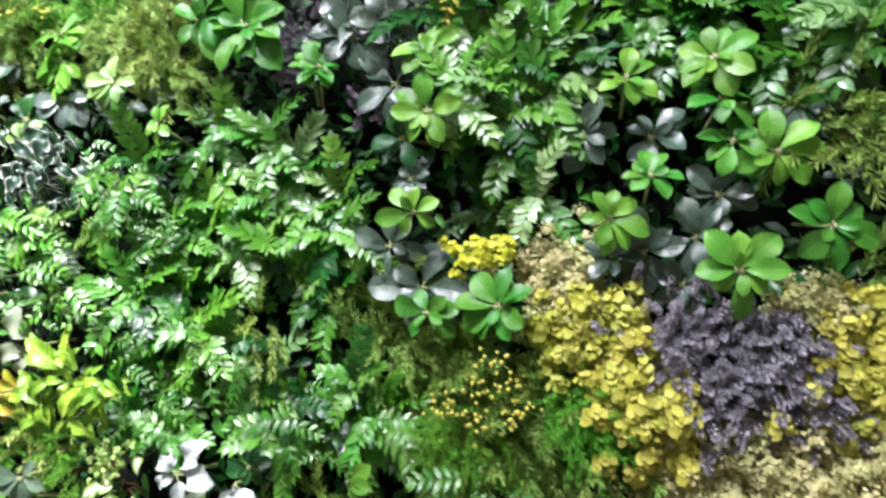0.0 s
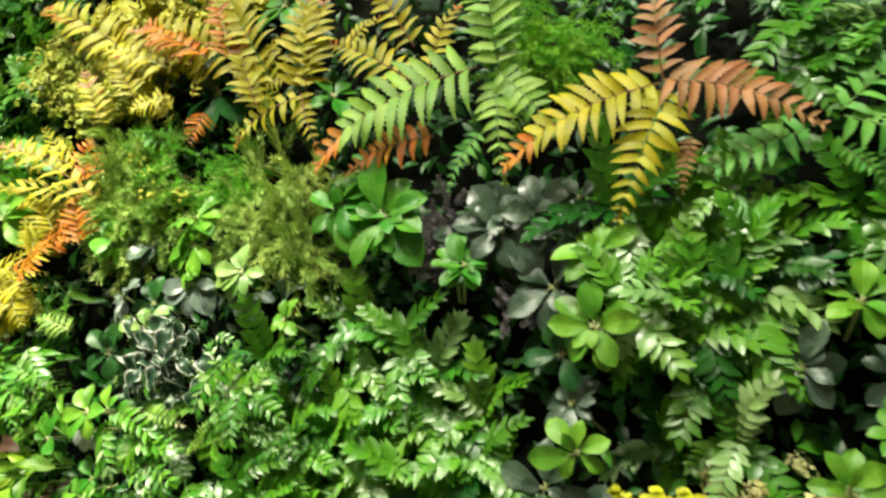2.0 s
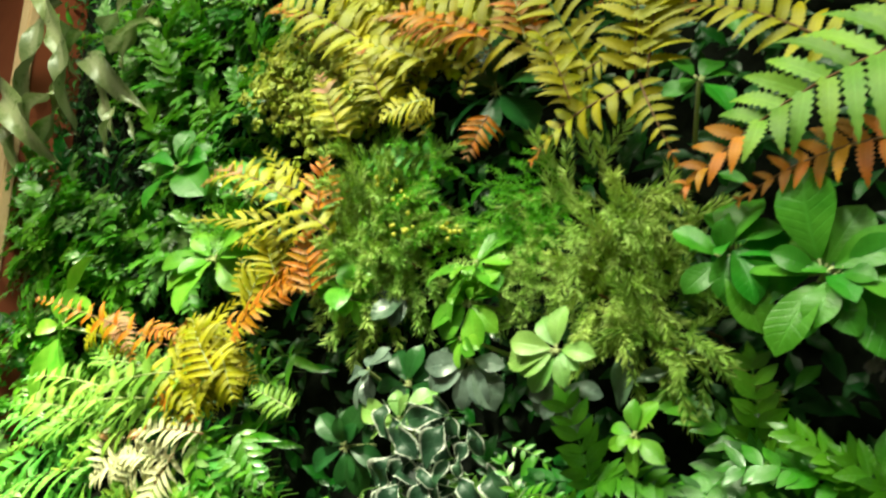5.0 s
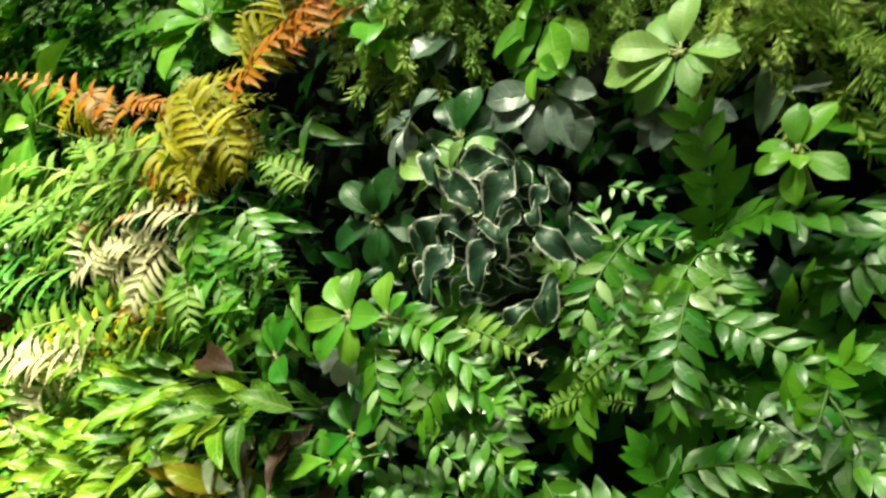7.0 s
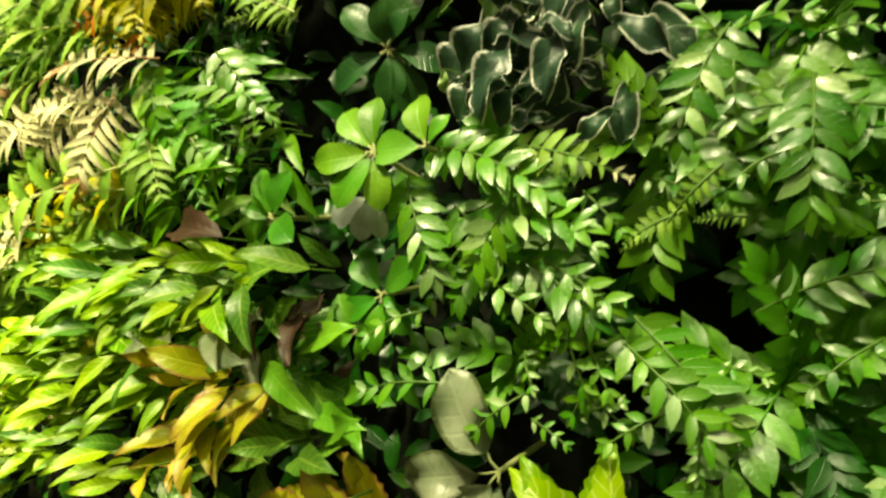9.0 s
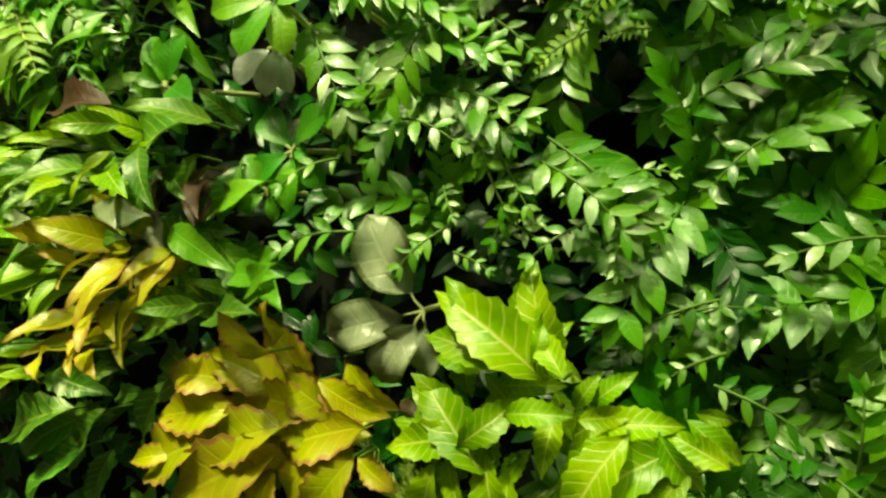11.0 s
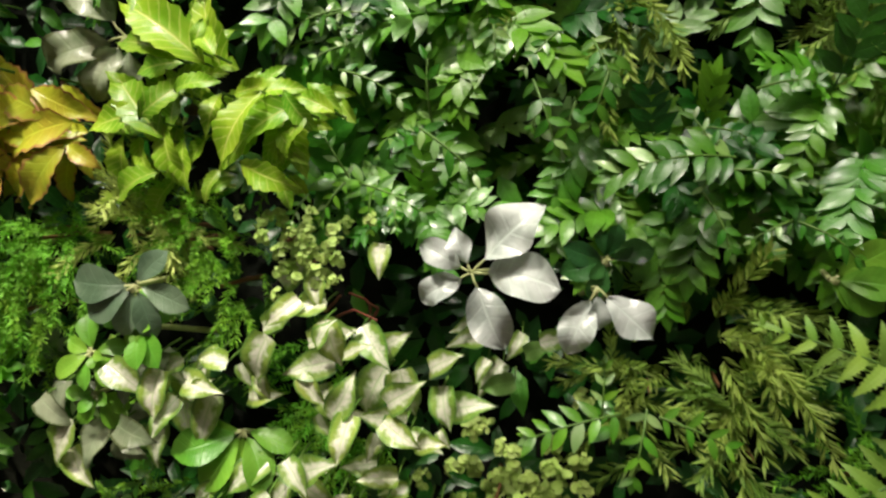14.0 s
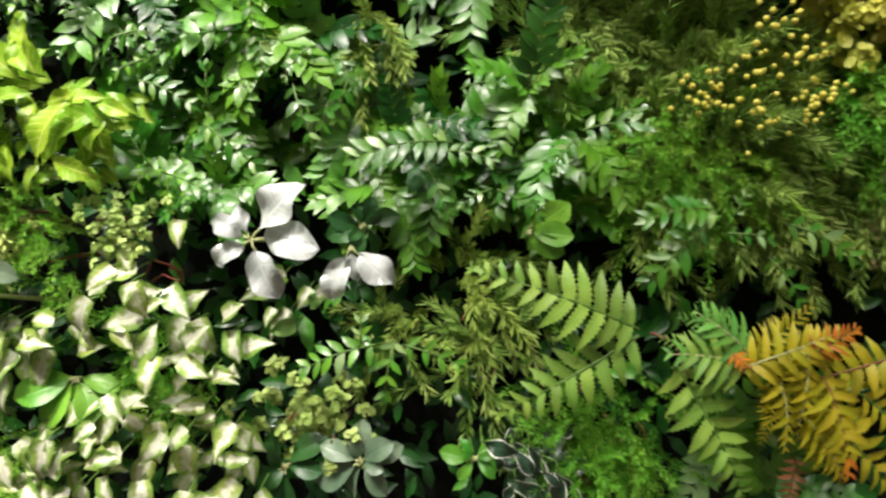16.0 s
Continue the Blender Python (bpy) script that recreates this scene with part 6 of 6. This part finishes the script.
for px, pz, r in scatter([(0.539, 1.934), (0.755, 1.925), (0.767, 1.837), (0.562, 1.813)], 0.075):
    spray_bush(px, pz, 0.085 * r.uniform(0.85, 1.2), "spray2", 5, 0.02 + r.uniform(-0.02, 0.02), r.uniform(0, 360))
for px, pz, r in scatter([(-0.107, 1.331), (0.044, 1.310), (0.026, 1.270), (-0.059, 1.261)], 0.06):
    spray_bush(px, pz, 0.08 * r.uniform(0.85, 1.2), "spray2", 5, 0.02 + r.uniform(-0.02, 0.02), r.uniform(0, 360))
for px, pz, r in scatter([(-0.135, 1.745), (-0.005, 1.827), (0.228, 1.874), (0.258, 1.802), (0.368, 1.745), (0.374, 1.577), (0.332, 1.460), (0.443, 1.334), (0.405, 1.290), (0.248, 1.216), (0.179, 1.342), (-0.004, 1.370), (-0.027, 1.507), (-0.133, 1.550)], 0.07):
    spray_bush(px, pz, 0.098 * r.uniform(0.85, 1.2), "spray2", 5, 0.06 + r.uniform(-0.03, 0.03), r.uniform(0, 360))
for px, pz, r in scatter([(0.545, 1.948), (0.715, 1.939), (0.720, 1.783), (0.633, 1.756), (0.558, 1.822)], 0.08):
    spray_bush(px, pz, 0.09 * r.uniform(0.85, 1.2), "spray2", 5, 0.03 + r.uniform(-0.03, 0.03), r.uniform(0, 360))
for px, pz, r in scatter([(0.555, 1.727), (0.717, 1.724), (0.696, 1.611), (0.568, 1.636)], 0.08):
    spray_bush(px, pz, 0.09 * r.uniform(0.85, 1.2), "spray2", 5, 0.06 + r.uniform(-0.03, 0.03), r.uniform(0, 360))
for px, pz, r in scatter([(0.790, 1.986), (0.893, 1.957), (0.872, 1.862), (0.781, 1.870)], 0.08):
    spray_bush(px, pz, 0.09 * r.uniform(0.85, 1.2), "spray2", 5, 0.06 + r.uniform(-0.03, 0.03), r.uniform(0, 360))
for px, pz, r in scatter([(-0.228, 1.547), (-0.151, 1.555), (-0.147, 1.485), (-0.198, 1.501)], 0.07):
    spray_bush(px, pz, 0.09 * r.uniform(0.85, 1.2), "spray2", 5, 0.06 + r.uniform(-0.03, 0.03), r.uniform(0, 360))
for px, pz, r in scatter([(-0.291, 1.674), (-0.190, 1.656), (-0.188, 1.635), (-0.283, 1.578)], 0.07):
    spray_bush(px, pz, 0.09 * r.uniform(0.85, 1.2), "spray2", 5, 0.06 + r.uniform(-0.03, 0.03), r.uniform(0, 360))
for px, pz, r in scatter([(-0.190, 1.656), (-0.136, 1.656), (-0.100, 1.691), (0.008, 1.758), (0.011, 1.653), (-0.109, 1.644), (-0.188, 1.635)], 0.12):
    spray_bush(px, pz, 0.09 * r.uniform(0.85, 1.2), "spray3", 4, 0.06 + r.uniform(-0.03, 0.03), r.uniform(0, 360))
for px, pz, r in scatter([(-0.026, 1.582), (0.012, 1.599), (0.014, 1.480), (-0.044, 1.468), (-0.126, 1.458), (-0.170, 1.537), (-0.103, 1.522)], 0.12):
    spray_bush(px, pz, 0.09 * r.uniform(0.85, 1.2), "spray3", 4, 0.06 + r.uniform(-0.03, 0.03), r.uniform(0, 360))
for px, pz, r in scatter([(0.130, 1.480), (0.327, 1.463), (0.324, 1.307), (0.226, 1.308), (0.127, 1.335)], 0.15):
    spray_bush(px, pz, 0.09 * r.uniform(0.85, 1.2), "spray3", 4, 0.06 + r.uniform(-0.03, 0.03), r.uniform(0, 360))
for px, pz, r in scatter([(-0.004, 1.392), (0.109, 1.482), (0.106, 1.335), (0.062, 1.305), (-0.029, 1.316)], 0.075):
    spray_bush(px, pz, 0.09 * r.uniform(0.85, 1.2), "spray", 5, 0.06 + r.uniform(-0.03, 0.03), r.uniform(0, 360))
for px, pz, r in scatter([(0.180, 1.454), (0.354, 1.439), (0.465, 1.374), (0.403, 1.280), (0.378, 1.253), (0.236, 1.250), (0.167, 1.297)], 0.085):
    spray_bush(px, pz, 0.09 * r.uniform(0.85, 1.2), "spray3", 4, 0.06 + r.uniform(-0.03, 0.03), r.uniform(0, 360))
for px, pz, r in scatter([(-1.732, 2.421), (-0.877, 2.193), (-0.780, 2.019), (-1.577, 2.132)], 0.085):
    spray_bush(px, pz, 0.085 * r.uniform(0.85, 1.2), "spray2", 5, 0.06 + r.uniform(-0.03, 0.03), r.uniform(0, 360))
for px, pz, r in scatter([(-1.611, 2.380), (-0.925, 2.278), (-0.721, 2.095), (-0.890, 2.014), (-1.402, 2.021)], 0.1):
    spray_bush(px, pz, 0.09 * r.uniform(0.85, 1.2), "spray2", 5, 0.06 + r.uniform(-0.03, 0.03), r.uniform(0, 360))
for px, pz, r in scatter([(-1.569, 2.883), (-0.802, 2.704), (-0.656, 2.450), (-0.723, 2.285), (-1.014, 2.333)], 0.085):
    spray_bush(px, pz, 0.10 * r.uniform(0.85, 1.2), "spray2", 5, 0.06 + r.uniform(-0.03, 0.03), r.uniform(0, 360))
for px, pz, r in scatter([(-1.411, 2.036), (-1.233, 2.028), (-1.092, 1.852), (-1.286, 1.823)], 0.08):
    spray_bush(px, pz, 0.09 * r.uniform(0.85, 1.2), "spray2", 5, 0.06 + r.uniform(-0.03, 0.03), r.uniform(0, 360))
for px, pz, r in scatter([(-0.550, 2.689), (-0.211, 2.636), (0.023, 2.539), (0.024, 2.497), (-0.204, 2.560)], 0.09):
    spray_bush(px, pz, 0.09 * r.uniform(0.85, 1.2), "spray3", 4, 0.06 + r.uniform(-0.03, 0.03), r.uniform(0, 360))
for px, pz, r in scatter([(-0.352, 2.654), (-0.061, 2.540), (-0.082, 2.515), (-0.285, 2.578)], 0.08):
    spray_bush(px, pz, 0.09 * r.uniform(0.85, 1.2), "spray", 5, 0.06 + r.uniform(-0.03, 0.03), r.uniform(0, 360))
for px, pz, r in scatter([(-0.479, 1.225), (-0.353, 1.181), (-0.342, 1.100), (-0.480, 1.091)], 0.07):
    spray_bush(px, pz, 0.085 * r.uniform(0.85, 1.2), "spray2", 5, 0.06 + r.uniform(-0.03, 0.03), r.uniform(0, 360))
for px, pz, r in scatter([(0.888, 2.002), (1.198, 1.953), (1.160, 1.813), (1.003, 1.849), (0.898, 1.896)], 0.08):
    spray_bush(px, pz, 0.098 * r.uniform(0.85, 1.2), "spray", 5, 0.03 + r.uniform(-0.03, 0.03), r.uniform(0, 360))
for px, pz, r in scatter([(0.540, 1.999), (0.720, 1.973), (0.720, 1.812), (0.605, 1.788), (0.544, 1.849)], 0.07):
    spray_bush(px, pz, 0.098 * r.uniform(0.85, 1.2), "spray2", 5, 0.03 + r.uniform(-0.03, 0.03), r.uniform(0, 360))
for px, pz, r in scatter([(0.223, 1.074), (0.283, 1.071), (0.299, 1.026), (0.231, 1.017)], 0.07):
    spray_bush(px, pz, 0.085 * r.uniform(0.85, 1.2), "spray", 5, 0.06 + r.uniform(-0.03, 0.03), r.uniform(0, 360))
for px, pz, r in scatter([(0.537, 1.003), (0.625, 1.035), (0.622, 0.925), (0.563, 0.927)], 0.07):
    spray_bush(px, pz, 0.08 * r.uniform(0.85, 1.2), "spray2", 5, 0.06 + r.uniform(-0.03, 0.03), r.uniform(0, 360))
for px, pz, r in scatter([(0.68, 2.32), (1.15, 2.25), (1.15, 1.98), (0.95, 2.0), (0.72, 2.08)], 0.085):
    spray_bush(px, pz, 0.09 * r.uniform(0.85, 1.2), "spray", 4, 0.03 + r.uniform(-0.02, 0.02), r.uniform(0, 360))
for px, pz, r in scatter([(-1.22, 1.35), (-1.48, 2.1), (-1.60, 2.45), (-1.46, 2.45), (-1.30, 2.0), (-1.10, 1.40)], 0.085):
    spray_bush(px, pz, 0.09 * r.uniform(0.85, 1.2), "spray2", 4, 0.02 + r.uniform(-0.02, 0.02), r.uniform(0, 360))

# bare stems
twig([(-0.051, 1.205, 0.00), (-0.023, 1.217, 0.02), (0.002, 1.211, 0.04)])
twig([(-0.014, 1.205, 0.00), (-0.002, 1.218, 0.02), (-0.006, 1.226, 0.04)])
twig([(0.483, 1.122, 0.00), (0.503, 1.111, 0.02), (0.508, 1.086, 0.04)])
twig([(-0.055, 1.213, 0.00), (-0.035, 1.229, 0.02), (-0.028, 1.231, 0.04)])
twig([(-0.014, 1.211, 0.00), (-0.013, 1.226, 0.02), (-0.021, 1.234, 0.04)])

# ---- undergrowth behind the planting ----
EDGE = [(-1.31, 1.35), (-1.90, 3.21), (-1.12, 3.01), (1.5, 3.01), (1.5, 0.5), (-1.31, 0.5)]


def undergrowth(name, n, mat, depth, seed, label):
    """Small leaves that fill the gaps between the plants."""
    rng = random.Random(seed)
    V, F, T = [], [], []
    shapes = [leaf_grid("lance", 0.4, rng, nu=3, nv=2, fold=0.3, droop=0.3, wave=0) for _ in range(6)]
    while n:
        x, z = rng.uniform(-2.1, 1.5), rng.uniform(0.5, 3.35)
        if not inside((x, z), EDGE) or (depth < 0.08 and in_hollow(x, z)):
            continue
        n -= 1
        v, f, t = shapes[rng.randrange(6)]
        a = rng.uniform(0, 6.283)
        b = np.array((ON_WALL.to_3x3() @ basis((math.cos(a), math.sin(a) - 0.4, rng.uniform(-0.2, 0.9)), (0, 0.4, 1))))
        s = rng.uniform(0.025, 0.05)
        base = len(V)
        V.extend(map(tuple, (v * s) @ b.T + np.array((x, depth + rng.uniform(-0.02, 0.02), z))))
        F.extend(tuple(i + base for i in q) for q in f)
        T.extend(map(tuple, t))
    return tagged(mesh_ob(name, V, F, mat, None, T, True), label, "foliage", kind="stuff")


# The two rear layers use dark leaf colours to deepen the shade in the gaps.
undergrowth("undergrowth", 8000, "deep", 0.10, 1, "undergrowth leaves coloured deep green for shade behind the planting")
undergrowth("undergrowth", 6000, "spray3", 0.075, 2, "undergrowth leaves coloured dark green for shade behind the planting")
undergrowth("undergrowth", 700, "green", 0.05, 3, "scattered green undergrowth leaves behind the planting")

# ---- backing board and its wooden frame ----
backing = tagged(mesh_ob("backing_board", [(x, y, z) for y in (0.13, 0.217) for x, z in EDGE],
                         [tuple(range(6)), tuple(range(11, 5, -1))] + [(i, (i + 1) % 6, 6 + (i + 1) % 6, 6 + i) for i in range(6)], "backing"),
                 "dark matted board that carries the plants, blackened for gap shade", "board", kind="structure")


def plank(name, a, b, wide, y0, y1, parent, mat="wood"):
    """A squared length of wood along the wall."""
    a, b = Vector((a[0], 0, a[1])), Vector((b[0], 0, b[1]))
    d = (b - a).normalized()
    s = Vector((d.z, 0, -d.x)) * wide / 2
    bm = bmesh.new()
    vs = [bm.verts.new(p + Vector((0, y, 0))) for y in (y0, y1) for p in (a - s, a + s, b + s, b - s)]
    for f in ((0, 1, 2, 3), (7, 6, 5, 4), (0, 4, 5, 1), (1, 5, 6, 2), (2, 6, 7, 3), (3, 7, 4, 0)):
        bm.faces.new([vs[i] for i in f])
    bmesh.ops.recalc_face_normals(bm, faces=bm.faces[:])
    bmesh.ops.bevel(bm, geom=bm.edges[:], offset=0.004, segments=2, affect="EDGES")
    me = bpy.data.meshes.new(name)
    bm.to_mesh(me)
    bm.free()
    me.materials.append(MATS[mat])
    ob = new(name, me)
    ob.parent = parent
    return ob


frame_base = tagged(new("wooden_frame"), "light wooden frame at the edge of the planted wall", "frame")
plank("post", (-1.36, 1.40), (-1.972, 3.28), 0.055, -0.03, 0.0, frame_base)
plank("beam", (-1.99, 3.285), (-1.10, 3.057), 0.055, -0.034, -0.004, frame_base)
plank("beam", (-1.10, 3.055), (1.5, 3.055), 0.055, -0.036, -0.006, frame_base)
for a, b in (((-1.36, 1.40), (-1.972, 3.28)), ((-1.94, 3.272), (-1.10, 3.057)), ((-1.10, 3.055), (1.5, 3.055))):
    tagged(plank("side_board", a, b, 0.03, 0.0, 0.218, frame_base, "redwall"), "red-brown painted side board")
